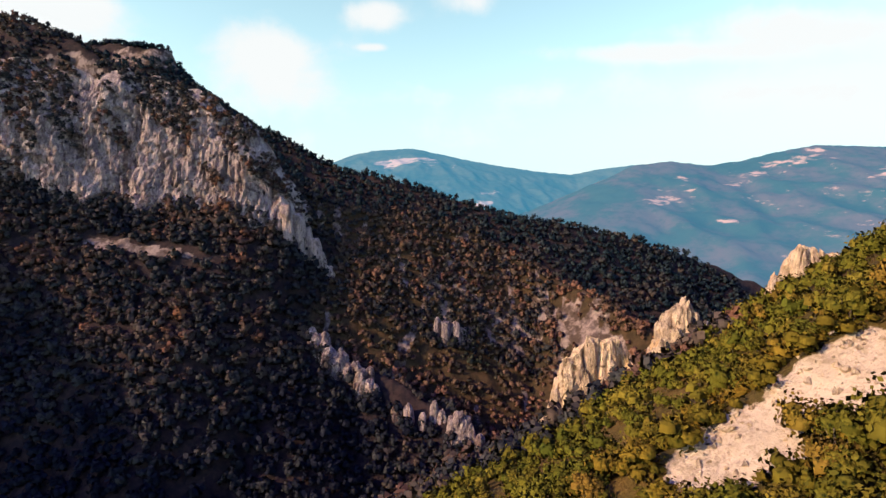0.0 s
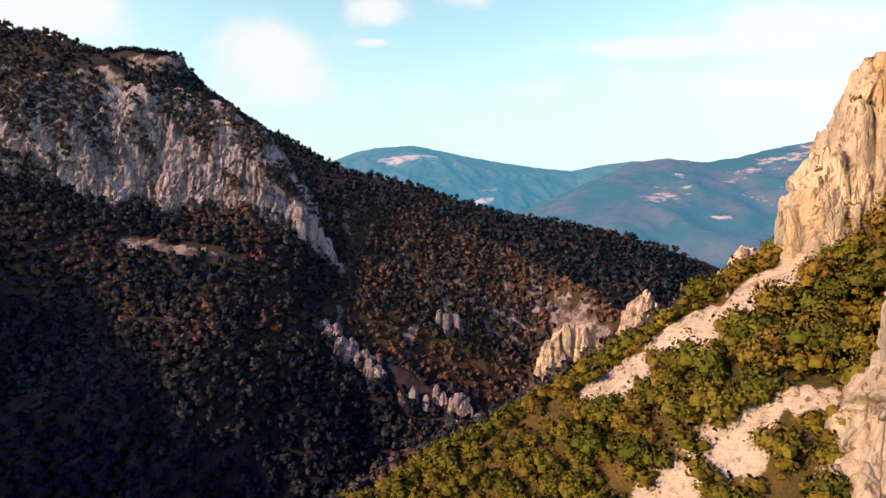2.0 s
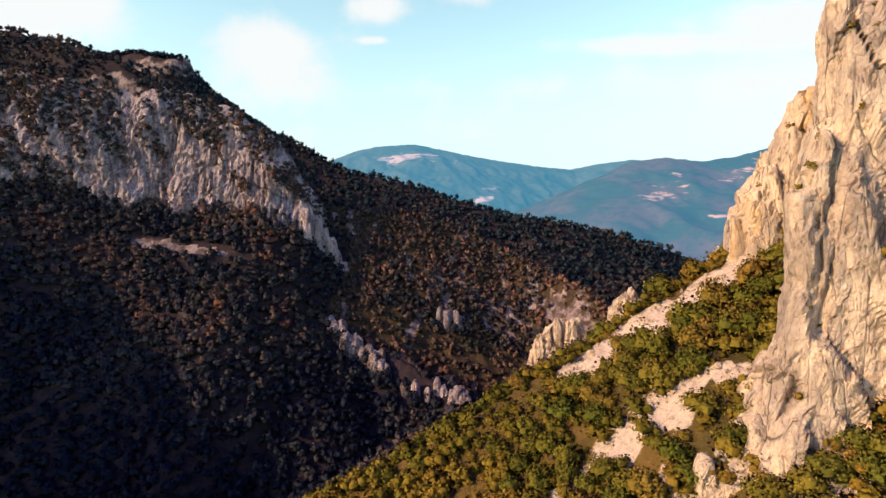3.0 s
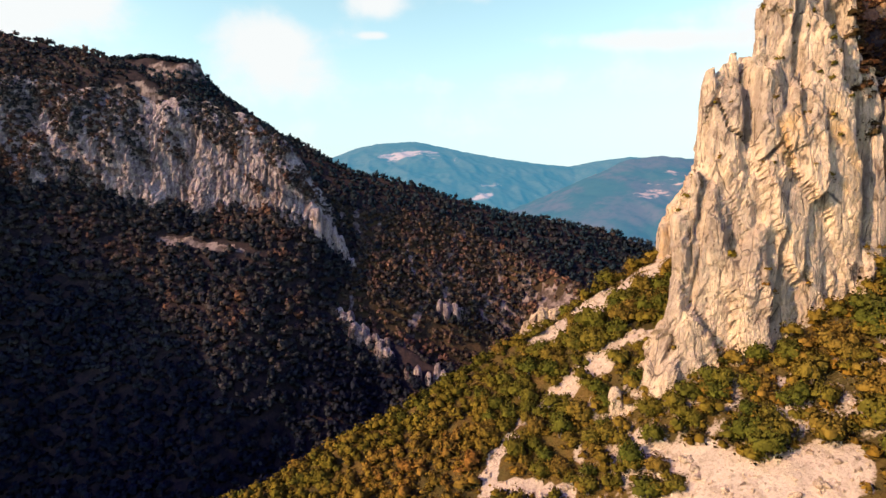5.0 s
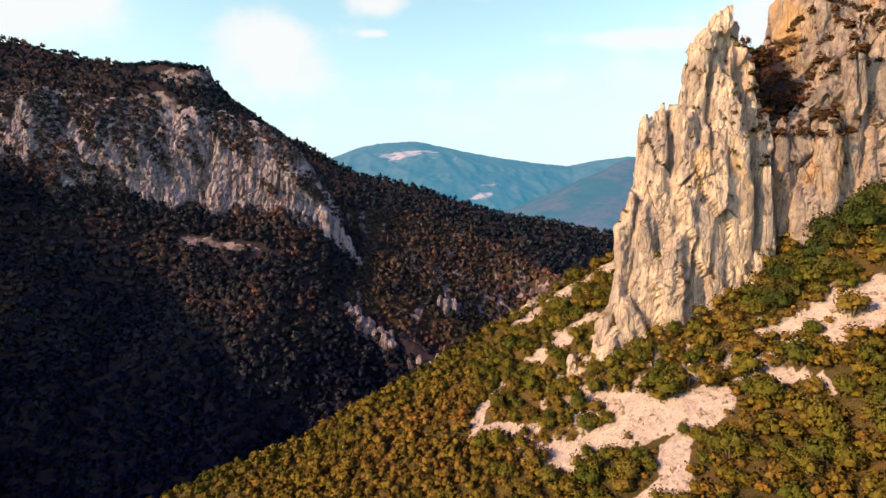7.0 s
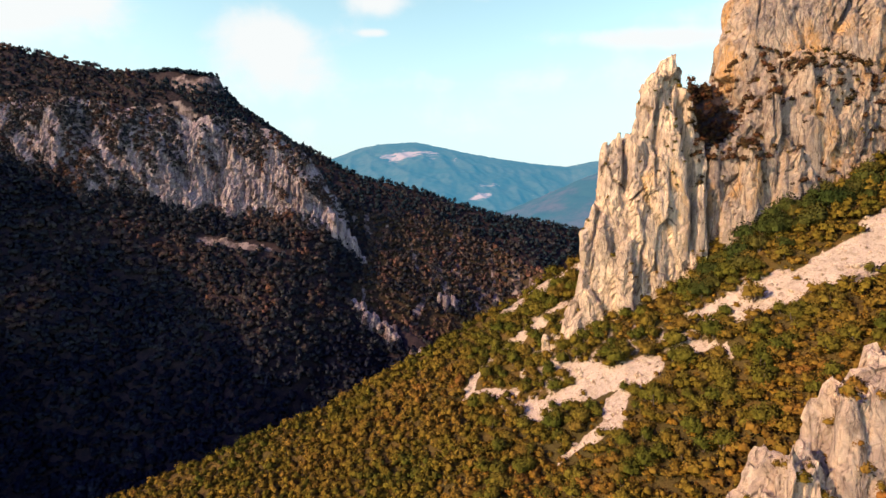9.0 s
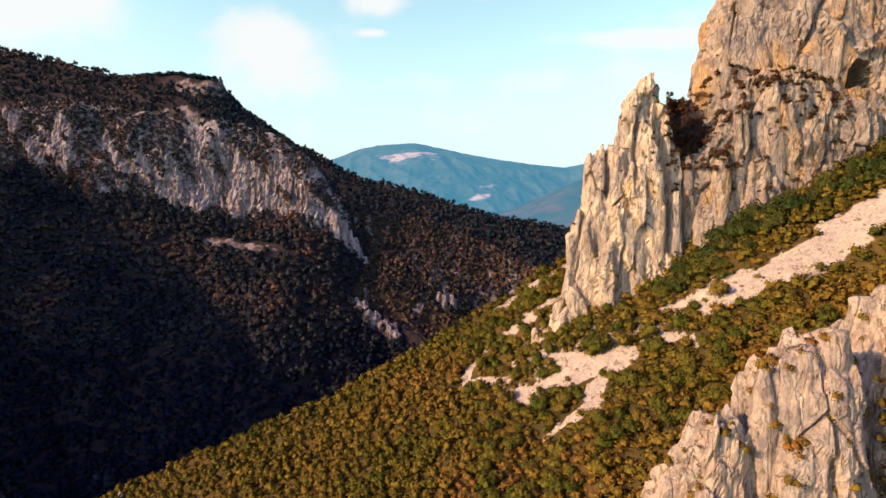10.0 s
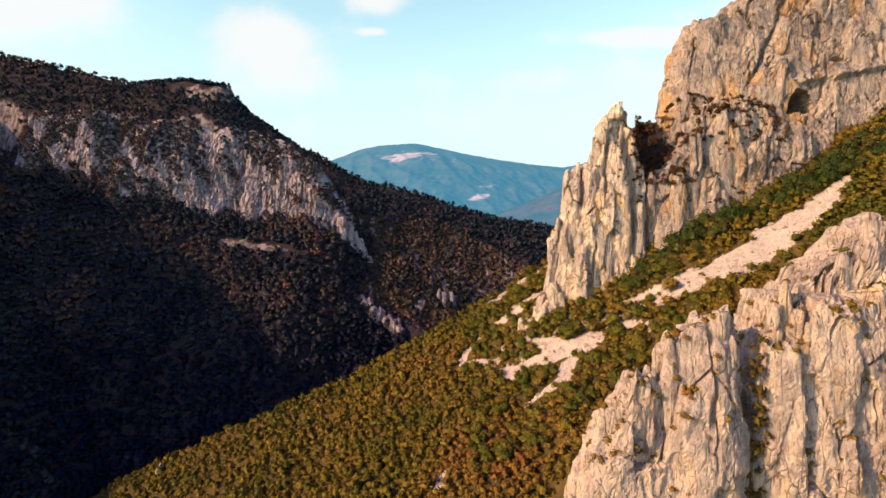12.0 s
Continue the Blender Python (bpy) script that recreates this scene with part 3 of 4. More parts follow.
def monolith(rows, z0, top=None, size=0.4, power=3.0, grain=1.0, rough=1.0, carve=None, rake=0.0):
    """One mass of rock. rows: height, left x, right x, front y, back y; top(x): the height of its crest, if it is not level; rake: how far its left flank swings round to the right, a metre back."""
    zt = rows[-1][0]
    z = np.linspace(z0, zt, int((zt - z0) / size))
    xl, xr, yf, yb = (np.interp(z, [r[0] for r in rows], [r[k] for r in rows])[:, None] for k in (1, 2, 3, 4))
    xc, yc, rx, ry = (xl + xr) / 2, (yf + yb) / 2, (xr - xl) / 2, (yb - yf) / 2
    t = np.linspace(0, 2 * math.pi, 6000)
    r = (np.abs(np.cos(t)) ** power + np.abs(np.sin(t)) ** power) ** (-1 / power)
    mx, my = float(rx.mean()), float(ry.mean())
    run = np.hypot(np.diff(mx * r * np.cos(t)), np.diff(my * r * np.sin(t))) * np.where(np.sin(t[1:]) > 0.45, 0.3, 1.0)
    run = np.concatenate([[0], np.cumsum(run)])
    a = np.interp(np.linspace(0, run[-1], int(run[-1] / size), endpoint=False), run, t)
    ca, sa = np.cos(a), np.sin(a)
    r = (np.abs(ca) ** power + np.abs(sa) ** power) ** (-1 / power)
    px, py = xc + rx * (r * ca)[None], yc + ry * (r * sa)[None]
    nx, ny = np.sign(ca) * np.abs(ca) ** (power - 1) / mx, np.sign(sa) * np.abs(sa) ** (power - 1) / my
    if rake:
        px = px + rake * np.clip((xc - px) / rx + 0.1, 0, 1) * (py - yf - 1.5)
        nx = nx - 0.4 * rake * np.clip(-ca, 0, 1) * np.abs(nx)
        ny = ny + 0.8 * rake * np.clip(-ca, 0, 1) * np.abs(nx)
    n = np.hypot(nx, ny)
    nx, ny = nx / n, ny / n
    pz = np.repeat(z[:, None], len(a), 1)
    if top:
        pz = z0 + (pz - z0) / (zt - z0) * (top(px) - z0)
    d, block, chunk = weather(px, py, pz, grain)
    thin = smooth(0, 4, np.minimum(rx, ry))
    d = d * rough * (0.35 + 0.65 * thin)
    shelf = smooth(0.25, 1.0, np.abs(np.gradient(xl[:, 0], z)) + np.abs(np.gradient(yf[:, 0], z)))[:, None]
    px, py = px + nx[None] * d, py + ny[None] * d
    pz = pz + rough * shelf * (1.8 * fbm(px / 2.6, py / 2.6, 3.3, 3) + 1.6 * block + 0.5 * chunk)
    if carve:
        px, py, pz = carve(px, py, pz)
    v = np.stack([px, py, pz], -1).reshape(-1, 3)
    count = len(a)
    q = grid_faces(len(z), count, True)
    last = (len(z) - 1) * count + np.arange(count)
    lid = np.stack([last, np.roll(last, -1), np.full(count, len(v))], -1)
    v = np.vstack([v, v[-count:].mean(0) + np.array([0, 0, 0.2])])
    return v, np.vstack([q[:, [0, 1, 2]], q[:, [0, 2, 3]], lid])


def mass(name, v, f, material, thing):
    keep_ledges(v, f)
    return mesh_object(name, v - np.array(thing.location), f, material, thing)


def column(x, y, z0, z1, rx, ry, profile, turn=0.0, lean=(0.0, 0.0), power=2.6, size=0.55, rough=1.0, grain=1.0):
    """A fluted limestone column: verts and faces. profile: (height 0..1, width) pairs."""
    around = int(np.clip(2 * math.pi * max(rx, ry) / size, 20, 420))
    up = int(np.clip((z1 - z0) / (size * 1.15), 12, 220))
    a = np.linspace(0, 2 * math.pi, around, endpoint=False)
    v = np.linspace(0, 1, up)
    ca, sa = np.cos(a), np.sin(a)
    r = (np.abs(ca) ** power + np.abs(sa) ** power) ** (-1 / power)
    w = np.interp(v, [p[0] for p in profile], [p[1] for p in profile])
    ox, oy = r * ca * rx, r * sa * ry
    ct, st = math.cos(turn), math.sin(turn)
    nx, ny = ca / rx, sa / ry
    n = np.hypot(nx, ny)
    nx, ny = nx / n, ny / n
    bx, by = ox * ct - oy * st, ox * st + oy * ct
    nx, ny = nx * ct - ny * st, nx * st + ny * ct
    px = x + bx[None] * w[:, None] + lean[0] * v[:, None]
    py = y + by[None] * w[:, None] + lean[1] * v[:, None]
    pz = np.repeat((z0 + (z1 - z0) * v)[:, None], around, 1)
    thick = min(rx, ry)
    amp = rough * min(1.0, thick / 4.0)
    d, block, chunk = weather(px, py, pz, grain)
    d = amp * d
    d = d * (0.35 + 0.65 * np.minimum(1, w[:, None] * 1.2))
    px, py = px + nx[None] * d, py + ny[None] * d
    top = smooth(0.75, 1.0, v)[:, None]
    pz = pz + amp * (2.2 * fbm(px / 2.6, py / 2.6, 3.3, 3) + 0.9 * block + 0.3 * chunk) * top
    verts = np.stack([px, py, pz], -1).reshape(-1, 3)
    faces = grid_faces(up, around, True)
    tip = verts[-around:].mean(0) + np.array([0, 0, 0.3 * amp])
    last = (up - 1) * around + np.arange(around)
    lid = np.stack([last, (up - 1) * around + (np.arange(around) + 1) % around, np.full(around, len(verts)), np.full(around, len(verts))], -1)
    verts = np.vstack([verts, tip])
    tris = np.vstack([faces[:, [0, 1, 2]], faces[:, [0, 2, 3]], lid[:, :3]])
    return verts, tris


SHARP = [(0, 1.35), (0.25, 1.15), (0.6, 1.0), (0.84, 0.8), (0.95, 0.58), (1, 0.28)]
BLUNT = [(0, 1.25), (0.4, 1.05), (0.8, 0.97), (0.94, 0.85), (1, 0.6)]
DOME = [(0, 1.12), (0.6, 1.02), (0.8, 0.86), (0.92, 0.62), (1, 0.25)]
LEDGES, SHELVES = [], []


def formation(name, label, rows, material=None, size=0.55, category="rock", depth=1.2, group="", full=0.87, rough=1.0, grain=1.0, square=0.0, bodies=()):
    """rows: x, y, top z, half width, height of the column, profile; bodies: what monolith() takes."""
    thing = tagged(new(name), label, category, group)
    x0, y0 = rows[0][0], rows[0][1]
    base = float(ground_height(x0, y0))
    thing.location = (x0, y0, base)
    rng = random.Random(len(rows) * 31 + int(x0))
    tallest = max(r[2] for r in rows)
    for body in bodies:
        mass("rock_mass", *monolith(*body), material or LIMESTONE, thing)
    for x, y, top, rx, tall, profile in rows:
        rx = rx * full
        z0 = min(top - tall, float(ground_height(x, y)) - 3)
        v, f = column(x, y, z0, top, rx, rx * depth * rng.uniform(0.85, 1.15), profile, rng.uniform(-0.5, 0.5) * (1 - 0.7 * square), (rng.uniform(-0.6, 0.6), rng.uniform(-0.2, 0.8)), rng.uniform(2.2, 3.4) + 2 * square, size, rough, grain)
        keep_ledges(v, f)
        mesh_object("pinnacle" if top == tallest else "buttress", v - np.array([x0, y0, base]), f, material or LIMESTONE, thing)
    return thing


def keep_ledges(v, f):
    a, b, c = v[f[:, 0]], v[f[:, 1]], v[f[:, 2]]
    n = np.cross(b - a, c - a)
    n /= np.linalg.norm(n, axis=1)[:, None] + 1e-9
    ok = (n[:, 2] > 0.55) & (n[:, 1] < 0.3)
    mid = (a + b + c) / 3
    LEDGES.extend(mid[ok][::7].tolist())
    shelf = (n[:, 2] > 0.22) & (n[:, 1] < 0.2) & (mid[:, 0] > 59) & (mid[:, 0] < 106) & (mid[:, 1] < 40) & (mid[:, 2] > 166) & (mid[:, 2] < 202)
    SHELVES.extend(mid[shelf][::5].tolist())


def tower_clefts(px, py, pz):
    """Dark clefts and a long crack in the tower's face."""
    face = smooth(20, 17, py)
    for x0, lean, z0, z1, wide, deep in ((43.4, 0.05, 164, 182, 0.7, 2.6), (58.0, -0.03, 150, 189, 1.1, 3.6), (45.6, 0.13, 139, 156, 0.35, 1.5), (50.6, 0.10, 168, 190, 0.5, 1.8), (36.2, 0.16, 150, 170, 0.4, 1.3)):
        at = x0 + lean * (pz - 0.5 * (z0 + z1)) + 0.7 * fbm(pz / 7, x0, 1.5, 3)
        py = py + face * deep * np.exp(-((px - at) / wide) ** 2) * smooth(z0, z0 + 4, pz) * smooth(z1, z1 - 4, pz)
    return px, py, pz


formation("limestone_tower", "tall cream limestone tower with dark vertical cracks", [
    (55.6, 21.6, 197.6, 2.2, 12, SHARP), (52.6, 20.0, 194.2, 1.7, 16, SHARP), (57.6, 20.5, 193.0, 1.5, 14, SHARP), (49.8, 18.8, 190.0, 1.6, 18, SHARP), (39.4, 16.6, 177.2, 1.7, 16, SHARP), (42.6, 17.5, 179.4, 1.6, 18, SHARP),
    (46.4, 18.0, 183.2, 1.6, 20, SHARP), (53.2, 14.6, 175.5, 2.2, 30, SHARP), (60.6, 19.5, 184.5, 2.0, 24, SHARP), (60.4, 14.5, 168.0, 2.2, 24, SHARP), (24.8, 12.5, 132.5, 1.6, 10, SHARP)], size=0.37, bodies=[
    ([(108, 13, 60, 3, 24), (126, 20.8, 60.5, 7.6, 24), (134, 25.4, 60.5, 8.6, 24), (141, 29.4, 61, 9.4, 24), (148, 31.6, 61.5, 9.8, 24), (156, 32.0, 62.3, 10.6, 24), (160, 33.5, 62.8, 11.2, 24.5), (164, 35.6, 63, 12.0, 25),
      (172, 36.6, 63.2, 13.4, 25.5), (175, 37.8, 62.8, 14.2, 25.5), (177, 40.6, 62.5, 14.8, 25.5), (179.5, 45.0, 62, 15.4, 25.5), (185.5, 47.0, 60.6, 16.6, 25.5), (190, 49.4, 59.6, 18.0, 25.5), (194, 52.2, 58.4, 19.4, 25), (196.8, 54.4, 57.0, 20.6, 24)],
     108, None, 0.36, 3.2, 1.0, 0.9, tower_clefts, 0.6)])
formation("limestone_bastion", "lower broken limestone cliff with brushy ledges", [
    (65.5, 17.0, 176.0, 2.6, 26, SHARP), (72.0, 15.2, 176.5, 2.4, 22, BLUNT), (78.5, 16.6, 189.0, 2.6, 26, BLUNT), (86.0, 17.8, 196.0, 2.8, 26, SHARP)], material=WALL_LIMESTONE, size=0.45, grain=1.2, bodies=[
    ([(135, 59, 124, 8, 30), (160, 62.5, 124, 12, 30), (172, 64.5, 124, 14, 30), (176, 67.5, 124, 14.8, 30), (180, 72, 124, 15.3, 31), (184, 75.5, 124, 16, 32), (190, 77.5, 124, 16.8, 34), (195, 80, 124, 18, 36), (198.5, 82.5, 123, 21.5, 38), (201, 85, 121, 27, 40)],
     135, lambda x: np.interp(x, [96, 103, 109, 124], [201, 198, 193, 192.5]), 0.45, 3.6, 1.15, 1.0)])


GULLY = []


def gully_bed():
    """A steep brushy gully between the tower and the great wall."""
    v, u = np.meshgrid(np.linspace(0, 1, 40), np.linspace(0, 1, 26), indexing="ij")
    at = [0, 0.3, 0.55, 0.8, 1.0]
    a = [np.interp(v, at, k) for k in ((65, 61.5, 62.5, 65, 67), (31, 27, 24.5, 23, 21), (195, 186, 179.5, 172, 160))]
    b = [np.interp(v, at, k) for k in ((71.5, 73.5, 74.5, 75, 75.5), (31, 27.5, 24.5, 22.5, 21), (193.5, 185, 179, 173, 160))]
    x, y, z = (p + (q - p) * u for p, q in zip(a, b))
    y = y + 2.5 * np.sin(u * math.pi) + 0.8 * fbm(x / 4, z / 4, 1.2, 3)
    z = z + 0.9 * fbm(x / 3, y / 3, 5.2, 3)
    verts = np.stack([x, y, z], -1).reshape(-1, 3)
    bed = mesh_object("gully_bed", verts, grid_faces(*x.shape), GROUND)
    set_cover(bed.data, np.zeros(x.size), np.zeros(x.size), np.ones(x.size))
    GULLY.extend(verts[np.random.RandomState(9).permutation(len(verts))[:260]].tolist())
    tagged(bed, "steep dark earth gully between tower and cliff", "gully", kind="structure")


gully_bed()


# ---- the great wall with its cave ----
CAVE = (115.9, 196.2)


def hollow(px, py, pz):
    """Pushes the wall in behind an arched mouth with a level sill."""
    u, w = (px - CAVE[0] - 0.4 * fbm(pz / 2, 1.1, 0.3, 2)) / 4.6, (pz - CAVE[1] - 1.3 * fbm(px / 2.5, 7.7, 0.9, 2)) / (7.8 + 0.8 * fbm(px / 2.5, 4.1, 0.3, 2))
    arch = np.where(w < 0, 9.0, np.sqrt(u * u + np.maximum(w, 0) ** 2.2))
    inside = (1 - smooth(0.92, 1.02, arch)) * (py < 45)
    # an overhang and a stepped crack run up from the mouth
    lip = np.exp(-((pz - 206.5 - 0.18 * (px - 116)) / 1.3) ** 2) * smooth(112, 117, px) * (py < 45)
    at = 104 + 0.5 * (pz - 214) + 1.5 * fbm(pz / 6, 2.2, 0.7, 3)
    rift = 2.4 * np.exp(-((px - at) / 0.8) ** 2) * smooth(203, 208, pz) * (py < 45)
    return CAVE[0] + (px - CAVE[0]) * (1 - 0.35 * inside), py + 19.0 * inside - 1.8 * lip + rift, pz - 1.5 * inside


def great_wall():
    wall = tagged(new("limestone_wall"), "great grey and ochre limestone cliff with a cave", "cliff")
    wall.location = (100, 36, 178)
    rows = [(172, 71, 190, 23, 46), (192, 73.4, 190, 25, 46), (197, 74.6, 190, 25.4, 46), (204, 75.8, 190, 26.5, 46), (212, 77.4, 190, 28, 47), (220, 79.2, 190, 29.4, 47), (224, 82.2, 190, 30, 48), (228, 88, 190, 31, 48),
            (231, 94, 190, 32, 49), (236, 101, 190, 33, 49), (245, 104, 190, 34, 50), (275, 112, 188, 37, 52)]
    mass("cliff_face", *monolith(rows, 172, None, 0.52, 4.0, 1.7, 1.0, hollow), WALL_LIMESTONE, wall)


great_wall()
formation("limestone_crag", "broad weathered limestone crag with a brushy cleft", [
    (45.4, -64.0, 147.6, 1.6, 16, BLUNT), (41.5, -64.4, 145.4, 1.6, 18, BLUNT), (37.0, -65.0, 143.8, 1.5, 18, SHARP), (31.6, -65.2, 137.6, 1.4, 14, SHARP), (72.5, -59.5, 163.4, 2.2, 18, BLUNT), (67.5, -60.0, 157.5, 1.8, 16, SHARP), (53.4, -64.6, 149.4, 1.6, 16, SHARP), (56.8, -63.6, 152.6, 1.7, 16, SHARP)], CRAG_LIMESTONE, size=0.36, rough=0.85, grain=1.3, bodies=[
    ([(84, 15, 42, -73, -57), (118, 22.4, 38, -69.5, -58), (130, 27.0, 37, -67.8, -59), (135, 29.8, 36.5, -67.2, -60), (137.2, 31.2, 34.6, -66, -62)], 84, None, 0.36, 2.6, 1.0, 1.0),
    ([(84, 20, 56, -74, -55), (118, 30, 50.0, -70, -56), (136, 34.6, 49.0, -67.6, -57), (141, 35.6, 48.8, -66.6, -58), (145.6, 36.8, 48.5, -65.2, -59), (147, 38.6, 47.6, -63.8, -61)], 84,
     lambda x: np.interp(x, [33, 36, 41, 45, 49], [141.6, 143.8, 145.0, 147.4, 146.8]), 0.36, 3.0, 1.05, 1.0),
    ([(84, 48, 92, -73, -50), (118, 50.4, 88, -69.5, -50), (140, 51.2, 84, -67.6, -51), (147, 52.4, 82, -65.6, -52), (150, 55, 79, -63, -54)], 84,
     lambda x: np.interp(x, [51, 56, 62, 84], [146.4, 149.6, 150.0, 151.5]), 0.36, 3.0, 1.05, 1.0),
    ([(100, 55, 112, -64, -46), (150, 57, 110, -62.2, -46), (161, 60, 108, -60.8, -47), (164, 64, 105, -58.4, -49)], 100,
     lambda x: np.interp(x, [57, 60, 64, 68, 71, 74, 85, 105], [150, 152, 153, 156, 159.6, 161.8, 163, 168]), 0.42, 3.4, 1.05, 1.0)])
SPIRES = "jagged rocks along the spur"
formation("limestone_fins", "cluster of upright cream limestone fins on the spur", [
    (34.4, 123.5, 125.0, 1.9, 12, SHARP), (38.4, 123.5, 124.4, 1.9, 12, SHARP), (29.8, 123.0, 119.6, 1.7, 12, SHARP), (43.6, 124.0, 119.6, 1.8, 10, SHARP), (46.6, 125.0, 118.4, 1.6, 8, SHARP), (25.8, 122.5, 113.5, 1.5, 12, SHARP)], group=SPIRES, full=1.0, size=0.42, grain=0.7, bodies=[
    ([(86, 13, 50, 115, 131), (95, 19.2, 48, 118, 130), (106, 23.2, 47, 119.5, 129), (116.5, 26.6, 44.5, 121, 128), (119.5, 29.2, 43.2, 122, 127.5), (124, 33.2, 40, 122.8, 126)], 86, None, 0.42, 2.8, 0.75, 0.95)])
formation("limestone_fins", "pointed cream limestone spires on the spur", [
    (56.5, 125.0, 134.0, 1.5, 10, SHARP), (53.8, 124.5, 131.0, 1.5, 10, SHARP), (50.6, 124.5, 127.4, 1.5, 10, SHARP), (62.0, 125.0, 128.6, 1.1, 9, SHARP), (64.2, 125.6, 127.6, 1.1, 9, SHARP), (66.4, 126.0, 127.9, 1.1, 9, SHARP), (59.8, 125.0, 127.0, 1.6, 9, SHARP)], group=SPIRES, full=1.0, size=0.42, grain=0.7, bodies=[
    ([(106, 42, 64, 119, 131), (121, 47.6, 61, 121, 129.5), (127, 50, 59.6, 122.4, 128), (130.6, 53, 59, 123.2, 127), (133, 55.2, 57.8, 124, 126)], 106, None, 0.42, 2.8, 0.7, 0.95)])
formation("limestone_fins", "row of jagged cream limestone rocks on the spur crest", [
    (80.2, 121.5, 146.4, 1.8, 9, SHARP), (83.4, 122.0, 145.8, 1.6, 9, BLUNT), (75.2, 121.0, 139.6, 1.6, 9, SHARP), (72.0, 120.5, 135.2, 1.5, 9, SHARP), (88.6, 122.5, 145.2, 1.6, 8, SHARP), (91.2, 122.8, 144.4, 1.4, 8, SHARP), (95.0, 123.0, 144.0, 1.5, 8, BLUNT)], group=SPIRES, full=1.0, size=0.42, grain=0.7, bodies=[
    ([(118, 65, 102, 116, 129), (129, 70, 100, 118, 128), (135, 72.8, 99, 119, 127), (139, 76.6, 98, 120, 126), (142.5, 79, 96, 121, 125)], 118,
     lambda x: np.interp(x, [70, 78, 81, 85, 87, 90, 93, 97], [140.5, 142.5, 145.6, 144.6, 141.5, 144.0, 142.4, 143.2]), 0.42, 2.8, 0.7, 0.95)])
formation("limestone_outcrop", "stepped cream limestone outcrop beside the scree", [
    (43.0, 41.6, 154.6, 1.2, 10, SHARP), (47.6, 41.4, 161.8, 1.3, 12, SHARP), (53.6, 42.6, 173.4, 1.5, 14, SHARP), (51.2, 42.0, 167.4, 1.3, 14, SHARP), (45.2, 41.2, 156.6, 1.2, 10, BLUNT)], full=1.0, size=0.36, grain=0.7, bodies=[
    ([(134, 38.5, 66, 37, 50), (147, 42.0, 65, 38.4, 49), (154, 42.8, 64.5, 39.4, 48.5), (156, 44.0, 64, 39.8, 48), (161, 46.8, 63.5, 40.4, 47.5), (163, 49.0, 63, 40.8, 47), (168, 51.4, 62, 41.4, 46.5), (172.5, 53.0, 60, 42.4, 46)], 134, None, 0.36, 2.8, 0.8, 0.9)])
formation("limestone_outcrop", "small pale rock standing at the slope's edge", [(-105.5, 48.0, 70.4, 0.9, 6, SHARP), (-106.8, 47.6, 68.6, 0.8, 5, BLUNT)], size=0.3)


def mountain_cliff():
    """The grey cliff band across the mountain opposite: broken buttresses and gullies, leaning back."""
    marks = [-345, -330, -268, -214, -160, -120, -98, -80, -60]
    gx = np.arange(-345, -62, 0.85)
    v = np.linspace(0, 1, 80)
    x, v = np.meshgrid(gx, v)
    front = np.interp(x, marks, [280, 276, 262, 271, 274, 272, 268, 274, 290])
    foot = np.interp(x, marks, [196, 194, 186, 169, 158, 155, 151, 144, 112]) - 6
    top = np.interp(x, marks, [246, 250, 248, 238, 232, 222, 200, 174, 138]) + 10 * fbm(x / 22, 3.3, 1.1, 3)
    z = foot + (top - foot) * v
    along, across = 0.64 * x - 0.77 * z, 0.77 * x + 0.64 * z
    out = 10.0 * (0.35 + fbm(x / 36, z / 90, 2.7, 2)) + 4.2 * (ridged(across / 17, along / 70, 5.5, 2) - 0.6)
    gap, slab = facets(x / 6.5, z / 19 + 0.3 * fbm(x / 9, z / 9, 1.5, 2), np.full(x.shape, 3.3))
    slit, block = facets(x / 2.4 + 7, z / 9.0, np.full(x.shape, 8.1))
    out = out + 2.2 * slab - 1.2 * (1 - smooth(0, 0.14, gap)) + 1.4 * block - 0.9 * (1 - smooth(0, 0.14, slit)) + 1.0 * fbm(x / 3, z / 4, 6.6, 3)
    y = front - 1.0 + 19 * v ** 1.5 - np.maximum(-6, out) * smooth(1.0, 0.85, v) * smooth(345, 325, -x) * smooth(-62, -74, x)
    verts = np.stack([x, y, z], -1).reshape(-1, 3)
    q = grid_faces(*x.shape)
    tris = np.vstack([q[:, [0, 1, 2]], q[:, [0, 2, 3]]])
    keep_ledges(verts, tris)
    bare = np.exp(-((x + 128) / 38) ** 2) * smooth(0.95, 0.6, v)
    green = 1.5 * fbm(across / 15, along / 55, 9.9, 4) + 0.8 * (v - 0.5) + 0.13 * smooth(-165, -195, x) - 0.30 * bare + 0.05
    spots = verts[(green.ravel() > 0.06)]
    CLIFF_GREEN.extend(spots[np.random.RandomState(4).permutation(len(spots))[:2900]].tolist())
    cliff = mesh_object("mountain_cliff", verts, tris, GREY_LIMESTONE)
    tagged(cliff, "grey streaked limestone cliff band across the mountain", "cliff")


